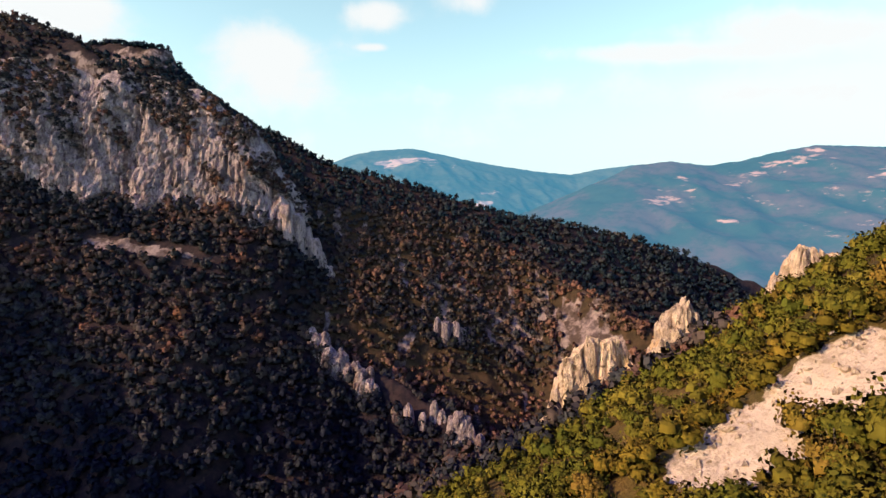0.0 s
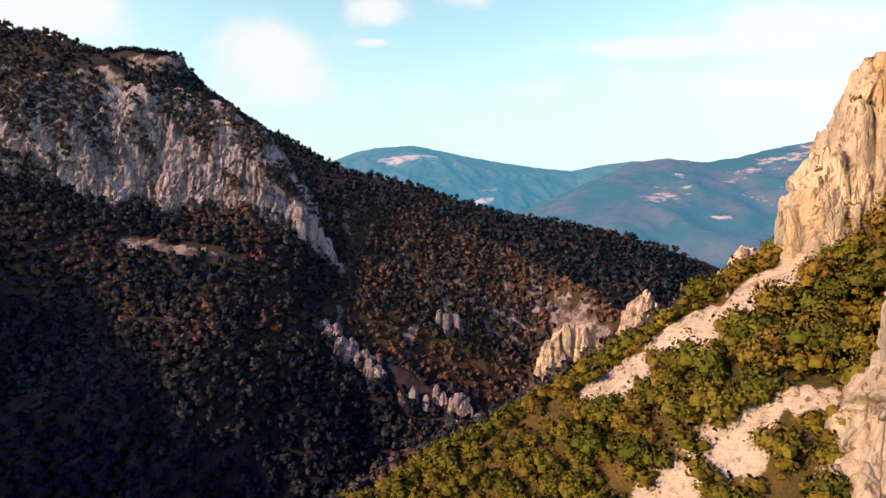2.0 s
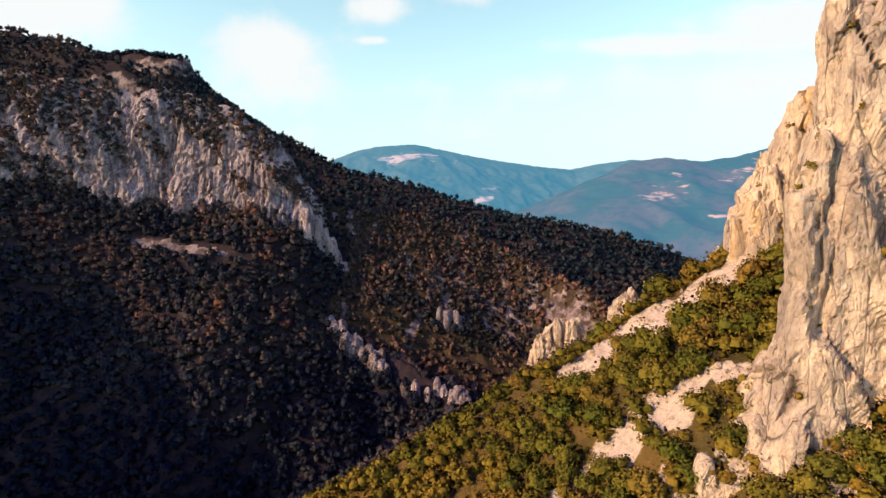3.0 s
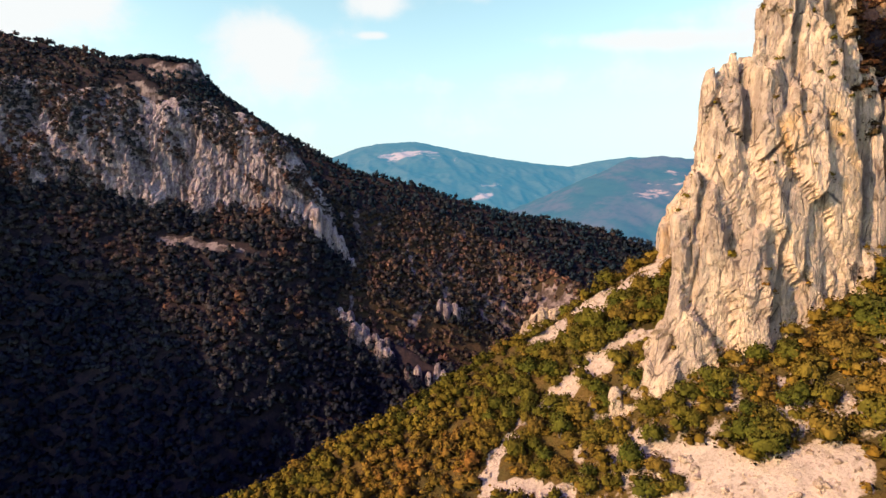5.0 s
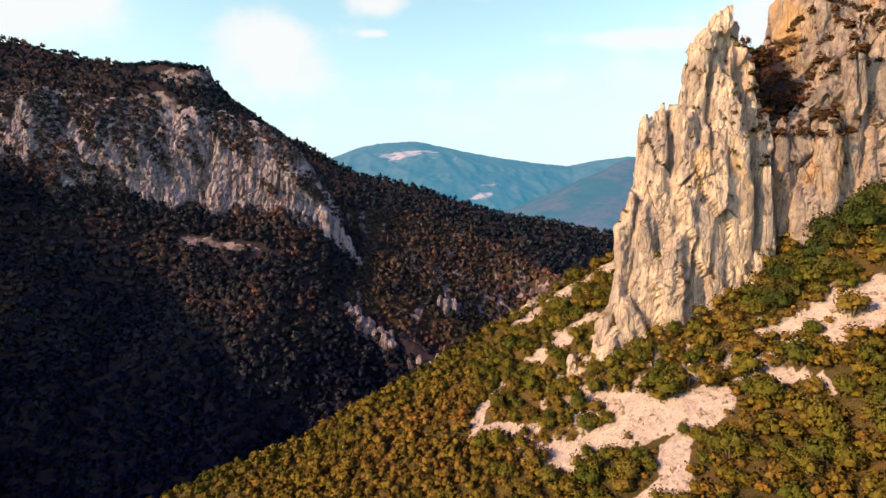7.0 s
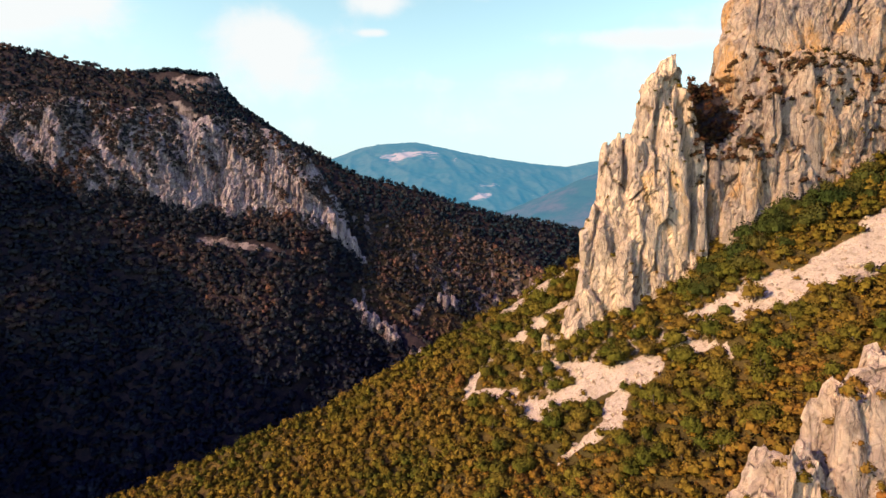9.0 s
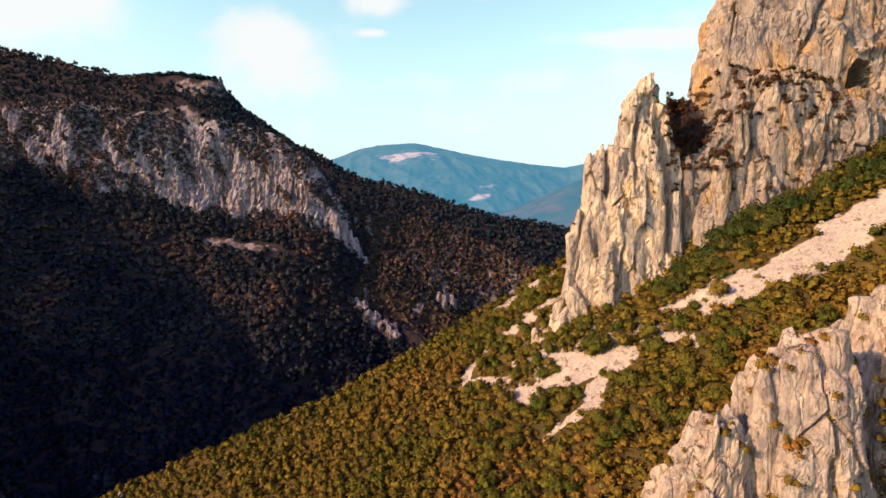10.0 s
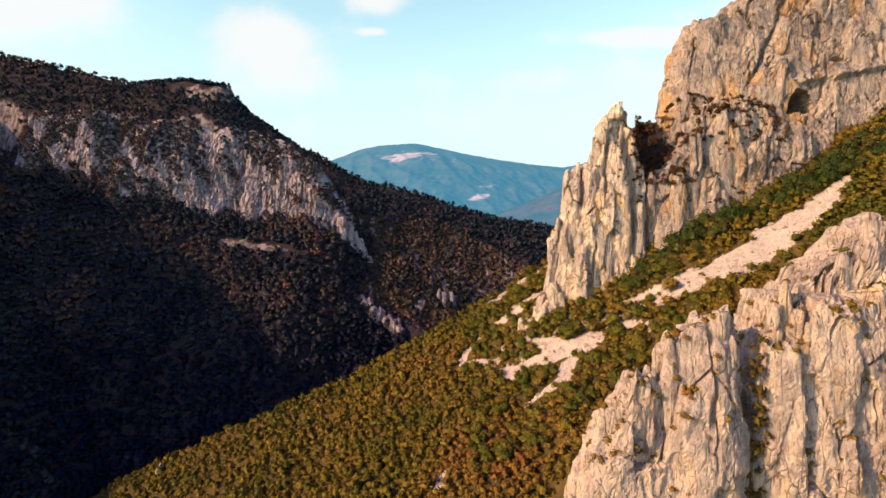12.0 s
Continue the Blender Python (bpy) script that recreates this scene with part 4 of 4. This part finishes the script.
CLIFF_GREEN = []
mountain_cliff()
def rib_rows():
    """Broken rocks down the crest of the forested spur, bolder at its head and its foot."""
    rng = random.Random(5)
    rows = []
    for k in range(40):
        x = -61 + 1.9 * k + rng.uniform(-1.4, 1.4)
        bold = max(0.0, 1 - abs(x + 52) / 14, 0.7 - abs(x + 36) / 9, 0.7 - abs(x - 7) / 10)
        if bold < 0.1 and rng.random() < 0.4:
            continue
        back = rng.uniform(-7.5, 0.5)
        z = float(np.interp(x, [-61, -57, -31, -10, 10, 21], [104, 100, 89, 80, 74, 66]))
        rows.append((x, 216 - 0.49 * x + back, z + 0.6 + 4.0 * bold + 0.80 * back + rng.uniform(-1.0, 1.8), 1.9 + 1.5 * bold + rng.uniform(-0.4, 0.8), 12, rng.choice([SHARP, DOME, DOME])))
    return rows


formation("limestone_rib", "grey limestone rib stepping down the forested spur", rib_rows(), GREY_LIMESTONE, 0.6, grain=0.7)
formation("limestone_rib", "grey limestone buttress stepping down from the mountain cliff", [
    (-78, 270, 163, 3.4, 24, SHARP), (-73, 273, 158, 3.4, 24, BLUNT), (-69, 275, 152, 3.2, 24, SHARP), (-65, 276, 146, 3.4, 22, BLUNT), (-62, 276, 139, 3.0, 20, SHARP), (-58, 275, 132, 3.0, 18, BLUNT), (-54.5, 274, 124, 2.8, 16, SHARP), (-51, 273, 116, 2.8, 14, SHARP)], GREY_LIMESTONE, 0.7)
formation("limestone_outcrop", "small grey limestone outcrop in the gully", [
(2.0, 266, 104.5, 3.2, 24, BLUNT), (-2.4, 267, 106.5, 2.6, 26, SHARP), (6.4, 267, 104.5, 2.8, 22, SHARP), (9.6, 268, 101.5, 2.4, 22, BLUNT), (-5.4, 268, 103.0, 1.8, 20, SHARP)], GREY_LIMESTONE, 0.9)


# ---- plants ----
def set_outward(data, vectors):
    layer = data.attributes.new("outward", "FLOAT_VECTOR", "POINT")
    layer.data.foreach_set("vector", np.asarray(vectors, np.float32).ravel())


def clump(seed, lumps, sprays, size, around=6, flat=0.8, spread=0.62, fat=1.0, core=0.8):
    """A bush about 2 wide standing on z = 0: closed tufts of foliage with loose leaf sprays over them. Returns quads (n, 4, 3) and the way each corner faces."""
    r = np.random.RandomState(seed)
    c = r.normal(size=(lumps, 3))
    c /= np.linalg.norm(c, axis=1)[:, None]
    c *= (np.linspace(0.15, 1, lumps) ** 0.5 * spread)[:, None]
    c[:, 2] = np.abs(c[:, 2]) * flat + 0.42
    rad = r.uniform(0.30, 0.50, lumps) * fat
    quads, ways = [], []
    v = np.array([0.0, 0.9, 1.9])[:, None]
    a = np.linspace(0, 2 * math.pi, around + 1)[None]
    for k in range(lumps):
        bulge = 0.92 + 0.2 * r.normal(size=(3, around)).clip(-1.3, 1.3)
        bulge = np.concatenate([bulge, bulge[:, :1]], 1) * rad[k] * core
        turn = a + r.uniform(0, 6)
        n = np.stack([np.sin(v) * np.cos(turn), np.sin(v) * np.sin(turn), np.cos(v) + 0 * turn], -1)
        p = c[k] + n * bulge[..., None] * np.array([1, 1, 0.9])
        p[..., 2] = np.maximum(p[..., 2], 0.02)
        for grid, kept in ((p, quads), (n, ways)):
            kept.append(np.stack([grid[:-1, :-1], grid[1:, :-1], grid[1:, 1:], grid[:-1, 1:]], 2).reshape(-1, 4, 3))
    k = r.randint(0, lumps, sprays)
    n = r.normal(size=(sprays, 3))
    n[:, 2] += 0.5
    n /= np.linalg.norm(n, axis=1)[:, None]
    at = c[k] + n * (rad[k] * r.uniform(0.78, 1.2, sprays))[:, None]
    at[:, 2] = np.maximum(at[:, 2], 0.05)
    m = n + r.normal(scale=0.7, size=(sprays, 3))
    m /= np.linalg.norm(m, axis=1)[:, None]
    t = np.cross(m, r.normal(size=(sprays, 3)))
    t /= np.linalg.norm(t, axis=1)[:, None]
    u = np.cross(m, t)
    w = size * r.uniform(0.6, 1.4, sprays)[:, None]
    e = r.uniform(0.5, 0.9, sprays)[:, None]
    quads.append(np.stack([at - t * w, at - u * w * e, at + t * w, at + u * w * e], 1))
    ways.append(np.repeat((n + 0.5 * m * np.sign((m * n).sum(1))[:, None])[:, None], 4, 1))
    q, o = np.concatenate(quads), np.concatenate(ways)
    whole = q - np.array([0, 0, 0.4])
    o = o + 0.55 * whole / (np.linalg.norm(whole, axis=2)[..., None] + 1e-9)
    return q, (o / (np.linalg.norm(o, axis=2)[..., None] + 1e-9)).reshape(-1, 3)


def sow(xr, yr, gap, seed, keep):
    """Jittered places on the ground where keep(x, y) holds."""
    r = np.random.RandomState(seed)
    x, y = np.meshgrid(np.arange(*xr, gap), np.arange(*yr, gap))
    x = (x + r.uniform(-0.5, 0.5, x.shape) * gap).ravel()
    y = (y + r.uniform(-0.5, 0.5, y.shape) * gap).ravel()
    ok = keep(x, y, r)
    return x[ok], y[ok], r


def steepness(x, y):
    e = 1.2
    return np.hypot(ground_height(x + e, y) - ground_height(x - e, y), ground_height(x, y + e) - ground_height(x, y - e)) / (2 * e)


def wood(name, label, x, y, r, low, high, templates, material, tall=1.0, z=None, bias=0.0, mixed=0.5):
    """Many plants as one mass: each its own crown, size, turn and tint."""
    z = ground_height(x, y) if z is None else z
    n = len(x)
    size = r.uniform(low, high, n) * 0.5
    turn, pick, tint = r.uniform(0, 6.28, n), r.randint(0, len(templates), n), r.uniform(0, 1, n)
    hue = 0.5 + 1.3 * fbm(x / 28, y / 28, 6.1, 3)
    tint = np.clip(mixed * tint + (1 - mixed) * hue + bias, 0.01, 0.99)
    blocks, tints, ways = [], [], []
    for k, (t, facing) in enumerate(templates):
        i = np.nonzero(pick == k)[0]
        c, s = np.cos(turn[i])[:, None, None], np.sin(turn[i])[:, None, None]
        m = size[i][:, None, None]
        h = (size[i] * r.uniform(0.85, 1.25, len(i)) * tall)[:, None, None]
        p = np.stack([(t[None, ..., 0] * c - t[None, ..., 1] * s) * m + x[i][:, None, None], (t[None, ..., 0] * s + t[None, ..., 1] * c) * m + y[i][:, None, None], t[None, ..., 2] * h + z[i][:, None, None] - 0.15], -1)
        blocks.append(p.reshape(-1, 3))
        tints.append(np.repeat(tint[i], t.shape[0] * 4))
        o, c, s = facing[None], c[..., 0], s[..., 0]
        ways.append(np.stack([o[..., 0] * c - o[..., 1] * s, o[..., 0] * s + o[..., 1] * c, o[..., 2] + 0 * c], -1).reshape(-1, 3))
    v = np.vstack(blocks)
    ob = mesh_object(name, v, np.arange(len(v)).reshape(-1, 4), material)
    layer = ob.data.attributes.new("tint", "FLOAT", "POINT")
    layer.data.foreach_set("value", np.concatenate(tints).astype(np.float32))
    set_outward(ob.data, np.vstack(ways))
    return tagged(ob, label, "vegetation", kind="stuff")


FINE = [clump(k, 4, 80, 0.12, 5, 0.8, 0.66, 1.2, 0.7) for k in range(6)]
SPRAY = [clump(50 + k, 7, 165, 0.085, 5, 0.8, 0.66, 1.15, 0.64) for k in range(6)]
MEDIUM = [clump(20 + k, 2, 40, 0.16, 5, 0.8, 0.62, 1.25) for k in range(6)]
CANOPY = [clump(140 + k, 3, 27, 0.24, 5, 1.1, 0.6, 1.5) for k in range(6)]
SMALL_CANOPY = [clump(180 + k, 2, 20, 0.27, 5, 1.1, 0.5, 1.6) for k in range(6)]


def rocky(x, y, rows, spare):
    hit = np.zeros(np.shape(x), bool)
    for cx, cy, r in rows:
        hit |= np.hypot(x - cx, y - cy) < r * spare
    return hit


FEET = [(56, 24, 7), (49, 19, 7), (42, 18, 7), (34, 12, 3), (53, 15, 6), (43, 14, 6), (59, 20, 5), (68, 23, 6), (77, 21, 8), (87, 22, 8), (98, 22, 8), (109, 22, 8), (93, 18, 6)]


def hillside(x, y, r):
    thin = 0.55 + 0.9 * fbm(x / 11, y / 11, 5.2, 3)
    return (r.uniform(0, 1, x.shape) < 0.6 + thin) & (scree_mask(x, y) < 0.5) & ~rocky(x, y, FEET, 0.9)


# shrubs of the stretch of hillside that the path passes nearest, each a thing of its own
def make_shrub(seed, leaves):
    shrub = tagged(new("shrub"), "bushy olive and rust shrub on the dry slope", "shrub", "shrubs on the slope")
    q, facing = clump(seed, 12, leaves, 0.068, 5, 0.8, 0.66, 1.1, 0.66)
    ob = mesh_object("crown", q.reshape(-1, 3), np.arange(len(q) * 4).reshape(-1, 4), SHRUB_LEAF, shrub)
    layer = ob.data.attributes.new("tint", "FLOAT", "POINT")
    layer.data.foreach_set("value", np.zeros(len(q) * 4, np.float32))
    set_outward(ob.data, facing)
    bm = bmesh.new()
    rng = random.Random(seed)
    for k in range(4):
        a, s = k * 1.6 + rng.uniform(-0.4, 0.4), rng.uniform(0.15, 0.4)
        m = Matrix.Translation((0, 0, -0.2)) @ Matrix.Rotation(a, 4, "Z") @ Matrix.Rotation(s, 4, "Y") @ Matrix.Translation((0, 0, 0.5))
        bmesh.ops.create_cone(bm, segments=6, radius1=0.05, radius2=0.02, depth=1.0, matrix=m)
    part("stem", bm, BARK, shrub)
    return shrub


def near_shrubs():
    kinds = [make_shrub(60 + k, 660) for k in range(6)]
    x, y, r = sow((8, 72), (-32, 46), 2.3, 3, hillside)
    lone = [(17.1, 13.9, 4.6), (22.4, 8.8, 4.4), (26.5, 5.2, 3.9), (26.9, -1.8, 3.3), (35.9, -3.9, 5.2), (35.2, -10.6, 2.5), (32.0, 7.1, 4.4), (36.5, 6.0, 4.4), (44.3, 6.1, 4.5), (49.1, 4.1, 5.4), (52.9, 4.2, 5.0), (41.8, -5.2, 5.7), (46.3, -6.4, 5.7), (46.5, -12.5, 5.5), (52.4, -9.9, 5.7), (57.0, 4.0, 5.6), (61.6, 1.8, 5.6), (61.1, -7.6, 5.7), (56.5, -6.1, 3.4), (38.3, -17.2, 5.2), (9.8, 4.9, 5.2), (15.6, -1.7, 4.9), (21.7, -9.5, 5.3), (26.5, -12.5, 5.2), (29.9, 6.8, 3.9), (13.6, 20.7, 4.3), (22.5, 26.5, 5.2), (26.0, 29.5, 5.6), (29.5, 25.0, 5.4), (31.5, 30.0, 6.0), (35.0, 27.0, 5.4), (24.5, 33.0, 4.8), (35.5, 32.5, 5.6), (19.0, 29.5, 5.0), (28.0, 22.8, 4.4), (38.5, 30.0, 5.2), (66.6, -15.8, 3.9), (78.9, -13.6, 2.7), (25.9, 1.8, 4.1)]
    order = r.permutation(len(x))[:285]
    rows = [(x[k], y[k], r.uniform(2.8, 5.0)) for k in order] + lone
    spare = np.setdiff1d(np.arange(len(x)), order)
    for k, (sx, sy, w) in enumerate(rows):
        m = pose(sx, sy, float(ground_height(sx, sy)) - 0.1, 0, 0, r.uniform(0, 360))
        s = w * 0.5
        if k < len(kinds):
            ob = kinds[k]
            ob.matrix_world = m
        else:
            ob = copy_thing(kinds[k % len(kinds)], m)
        ob.scale = (s, s * r.uniform(0.9, 1.1), s * r.uniform(0.9, 1.3))
    return x[spare], y[spare]


sx, sy = near_shrubs()


def foot_trees():
    """Dark bushy trees along the foot of the great wall."""
    first = make_shrub(90, 660)
    first.name = "cliff_tree"
    tagged(first, "dark green bushy tree at the cliff foot", "tree", "trees at the cliff foot")
    first.children[0].data.materials[0] = FOREST_GREEN
    x, y, r = sow((56, 156), (1, 26), 3.2, 41, lambda x, y, r: (y > 0.4 + 0.03 * (x - 60)) & (y < 9 + 0.10 * (x - 56)) & (scree_mask(x, y) < 0.5))
    for k in range(len(x)):
        m = pose(x[k], y[k], float(ground_height(x[k], y[k])) - 0.2, 0, 0, r.uniform(0, 360))
        if k == 0:
            ob = first
            ob.matrix_world = m
        else:
            ob = copy_thing(first, m)
        s = r.uniform(1.8, 3.3)
        ob.scale = (s, s * r.uniform(0.85, 1.15), s * r.uniform(0.95, 1.35))


foot_trees()


def turned(y):
    """Leaves have turned browner on the open slope than near the rocks."""
    return -0.15 + 0.27 * smooth(0, -40, y)


def outer(x, y, r):
    inside = (x > 8) & (x < 72) & (y > -32) & (y < 46)
    return hillside(x, y, r) & ~inside


x, y, r = sow((-30, 158), (-44, 46), 2.1, 11, outer)
wood("hillside_scrub", "dense olive and rust scrub on the hillside", x, y, r, 2.7, 5.0, FINE, SCRUB_LEAF, 0.9, bias=turned(y), mixed=0.35)
wood("hillside_scrub", "fine-leaved olive and rust scrub between the shrubs", sx, sy, r, 2.6, 4.6, SPRAY, SCRUB_LEAF, 0.9, bias=turned(sy))
x, y, r = sow((-140, -30), (-30, 80), 2.6, 18, outer)
wood("lower_scrub", "olive and rust scrub low on the hillside", x, y, r, 2.8, 5.0, MEDIUM, SCRUB_LEAF, 0.9, bias=turned(y))
x, y, r = sow((-140, 120), (-150, -44), 4.6, 29, lambda x, y, r: ~((x > 8) & (y < -44) & (y > -80)) & (steepness(x, y) < 1.2))
wood("lower_scrub", "olive and rust scrub on the slope below the crag", x, y, r, 3.4, 6.2, MEDIUM, SCRUB_LEAF, 0.8, bias=turned(y))
x, y, r = sow((-10, 110), (46, 80), 3.3, 12, hillside)
wood("spur_scrub", "olive scrub on the rocky spur", x, y, r, 2.2, 5.2, SPRAY, SPUR_LEAF, mixed=0.6)
x, y, r = sow((-40, 125), (80, 150), 3.1, 22, hillside)
wood("spur_scrub", "olive and brown scrub far along the rocky spur", x, y, r, 2.4, 5.4, MEDIUM, SPUR_LEAF, mixed=0.6)


def forest(limit):
    return lambda x, y, r: (steepness(x, y) < limit + 0.25 * r.normal(size=x.shape)) & (ground_height(x, y) > 8)


def shade_tint(x, y):
    """Shade painted as tint: dark towards the valley floor, brown up the lit spur."""
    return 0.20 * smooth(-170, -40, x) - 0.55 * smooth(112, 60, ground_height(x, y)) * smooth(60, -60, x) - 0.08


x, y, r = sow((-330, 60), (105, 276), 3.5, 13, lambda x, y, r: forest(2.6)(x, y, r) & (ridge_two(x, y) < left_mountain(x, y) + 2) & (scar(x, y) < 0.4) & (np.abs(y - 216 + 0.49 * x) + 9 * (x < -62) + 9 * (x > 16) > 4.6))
wood("mountain_forest", "dark autumn forest covering the steep mountainside", x, y, r, 4.4, 7.8, CANOPY, FOREST_LEAF, bias=shade_tint(x, y), mixed=0.4)
x, y, r = sow((-400, 62), (262, 345), 3.3, 14, forest(3.6))
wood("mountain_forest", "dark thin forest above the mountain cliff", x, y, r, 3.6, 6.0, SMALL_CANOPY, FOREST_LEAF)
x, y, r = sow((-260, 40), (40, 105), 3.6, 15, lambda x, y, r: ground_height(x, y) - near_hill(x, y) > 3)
# fixed dark tint carries the same painted shade onto the valley floor
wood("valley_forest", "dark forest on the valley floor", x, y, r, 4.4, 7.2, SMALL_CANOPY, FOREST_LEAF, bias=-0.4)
x, y, r = sow((-110, 140), (205, 345), 3.2, 16, lambda x, y, r: (ridge_two(x, y) > left_mountain(x, y)) & (ridge_two(x, y) > near_hill(x, y)) & (r.uniform(0, 1, x.shape) < 0.95 + 0.6 * fbm(x / 16, y / 16, 2.9, 2)) & (scree_mask(x, y, STREAKS, 5.0) < 0.35 + 0.3 * r.uniform(0, 1, x.shape)))
# bias paints the shaded left end darker and the lit right end browner
wood("ridge_forest", "brown and rust scrub on the middle ridge", x, y, r, 3.0, 5.8, SMALL_CANOPY, RIDGE_LEAF, mixed=0.35, bias=-0.12 + 0.2 * smooth(-40, 70, x))
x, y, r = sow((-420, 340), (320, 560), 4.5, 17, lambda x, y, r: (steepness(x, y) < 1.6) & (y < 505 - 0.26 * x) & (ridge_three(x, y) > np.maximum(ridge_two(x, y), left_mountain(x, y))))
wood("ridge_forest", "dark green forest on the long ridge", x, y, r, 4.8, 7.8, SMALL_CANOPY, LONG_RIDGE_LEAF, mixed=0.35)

# low growth between the shrubs
TUFT = [clump(70 + k, 1, 26, 0.18, 5, 0.5, 0.6, 1.5) for k in range(5)]
x, y, r = sow((-60, 130), (-44, 56), 1.75, 19, lambda x, y, r: (scree_mask(x, y) < 0.56 + 0.16 * r.normal(size=x.shape)) & ~rocky(x, y, FEET, 0.9))
wood("undergrowth", "low brown and olive growth between the shrubs", x, y, r, 1.5, 3.1, TUFT, HEATH_LEAF, 0.8, bias=turned(y) + 0.1 - 0.25 * smooth(0, 18, y), mixed=0.35)

# tufts on the rock ledges
pts = np.array(LEDGES)
r = np.random.RandomState(21)
close = pts[(pts[:, 1] < 100) & (pts[:, 1] > -50)]
close = close[r.permutation(len(close))[:520]]
wood("ledge_scrub", "tufts of olive and rust scrub on the limestone ledges", close[:, 0], close[:, 1], r, 0.7, 2.0, MEDIUM, SCRUB_LEAF, 0.9, close[:, 2] - 0.2)
bed = np.array(GULLY)
wood("gully_scrub", "dark rust shrubs filling the steep rock gully", bed[:, 0], bed[:, 1], r, 1.5, 3.2, FINE, GULLY_LEAF, 1.0, bed[:, 2] - 0.5)
crag = pts[pts[:, 1] < -50]
crag = crag[r.permutation(len(crag))[:420]]
wood("ledge_scrub", "olive and rust shrubs rooted in the crag's ledges", crag[:, 0], crag[:, 1], r, 0.9, 2.7, FINE, SCRUB_LEAF, 0.9, crag[:, 2] - 0.35)
cleft = np.array([(50.2 + 0.9 * r.normal(), -65.4 - 0.06 * (146 - h) + 0.3 * r.normal(), h) for h in r.uniform(104, 146, 85)])
wood("cleft_scrub", "green and rust shrubs rooted in the crag's cleft", cleft[:, 0], cleft[:, 1], r, 0.9, 2.6, FINE, SHRUB_MIX, 1.0, cleft[:, 2])
gully = np.array(SHELVES)
gully = gully[r.permutation(len(gully))[:150]]
upper = np.array([p for p in SHELVES if p[2] > 184 and p[0] > 76 or p[0] < 78 and p[2] > 172])
upper = upper[r.permutation(len(upper))[:230]]
gully = np.vstack([gully, upper])
wood("gully_scrub", "rust brown scrub on the ledges under the great cliff", gully[:, 0], gully[:, 1], r, 1.4, 3.6, FINE, GULLY_LEAF, 0.9, gully[:, 2] - 0.3)
far = np.array(CLIFF_GREEN)
wood("cliff_scrub", "dark autumn scrub clinging to the mountain cliff", far[:, 0], far[:, 1] - 0.4, r, 1.8, 4.8, SMALL_CANOPY, FOREST_LEAF, 0.9, far[:, 2] - 0.8, 0.1)


# ---- boulders on the scree ----
def boulders():
    kinds = []
    for k in range(5):
        bm = bmesh.new()
        bmesh.ops.create_icosphere(bm, subdivisions=2, radius=0.5)
        for v in bm.verts:
            n = noise.noise(v.co * 2.1 + Vector((k * 7.1, 0, 0)))
            v.co *= 1 + 0.55 * n
            v.co.z *= 0.7
        data = bpy.data.meshes.new("boulder")
        bm.to_mesh(data)
        bm.free()
        data.materials.append(LIMESTONE)
        kinds.append(data)
    x, y, r = sow((0, 118), (-32, 52), 1.15, 31, lambda x, y, r: (scree_mask(x, y) > 0.3) & (r.uniform(0, 1, x.shape) < 0.22))
    for k in range(min(len(x), 240)):
        ob = tagged(new("boulder", kinds[k % 5]), "pale angular limestone boulder lying on scree", "boulder", "boulders on the scree")
        s = 0.35 + 1.3 * r.uniform(0, 1) ** 3
        ob.matrix_world = pose(x[k], y[k], float(ground_height(x[k], y[k])) + 0.08 * s, r.uniform(-20, 20), r.uniform(-20, 20), r.uniform(0, 360))
        ob.scale = (s, s * r.uniform(0.7, 1.3), s * r.uniform(0.7, 1.1))


boulders()


def gravel():
    """Loose stones over the scree, too many to count."""
    x, y, r = sow((-2, 118), (-34, 54), 0.55, 51, lambda x, y, r: (scree_mask(x, y) > 0.25) & (r.uniform(0, 1, x.shape) < 0.55))
    n = len(x)
    z = ground_height(x, y)
    tips = np.array([(1, 0, 0), (0, 1, 0), (-1, 0, 0), (0, -1, 0), (0, 0, 1), (0, 0, -1)], float)
    faces = np.array([(0, 1, 4), (1, 2, 4), (2, 3, 4), (3, 0, 4), (1, 0, 5), (2, 1, 5), (3, 2, 5), (0, 3, 5)])
    size = (0.07 + 0.28 * r.uniform(0, 1, n) ** 3)[:, None, None]
    v = tips[None] * r.uniform(0.6, 1.3, (n, 6, 1)) * size + r.normal(scale=0.25, size=(n, 6, 3)) * size
    v = v + np.stack([x, y, z + 0.03], -1)[:, None, :]
    f = faces[None] + (np.arange(n) * 6)[:, None, None]
    tagged(mesh_object("scree_stones", v.reshape(-1, 3), f.reshape(-1, 3), LIMESTONE), "loose pale limestone chips strewn over the scree", "gravel", kind="stuff")


gravel()
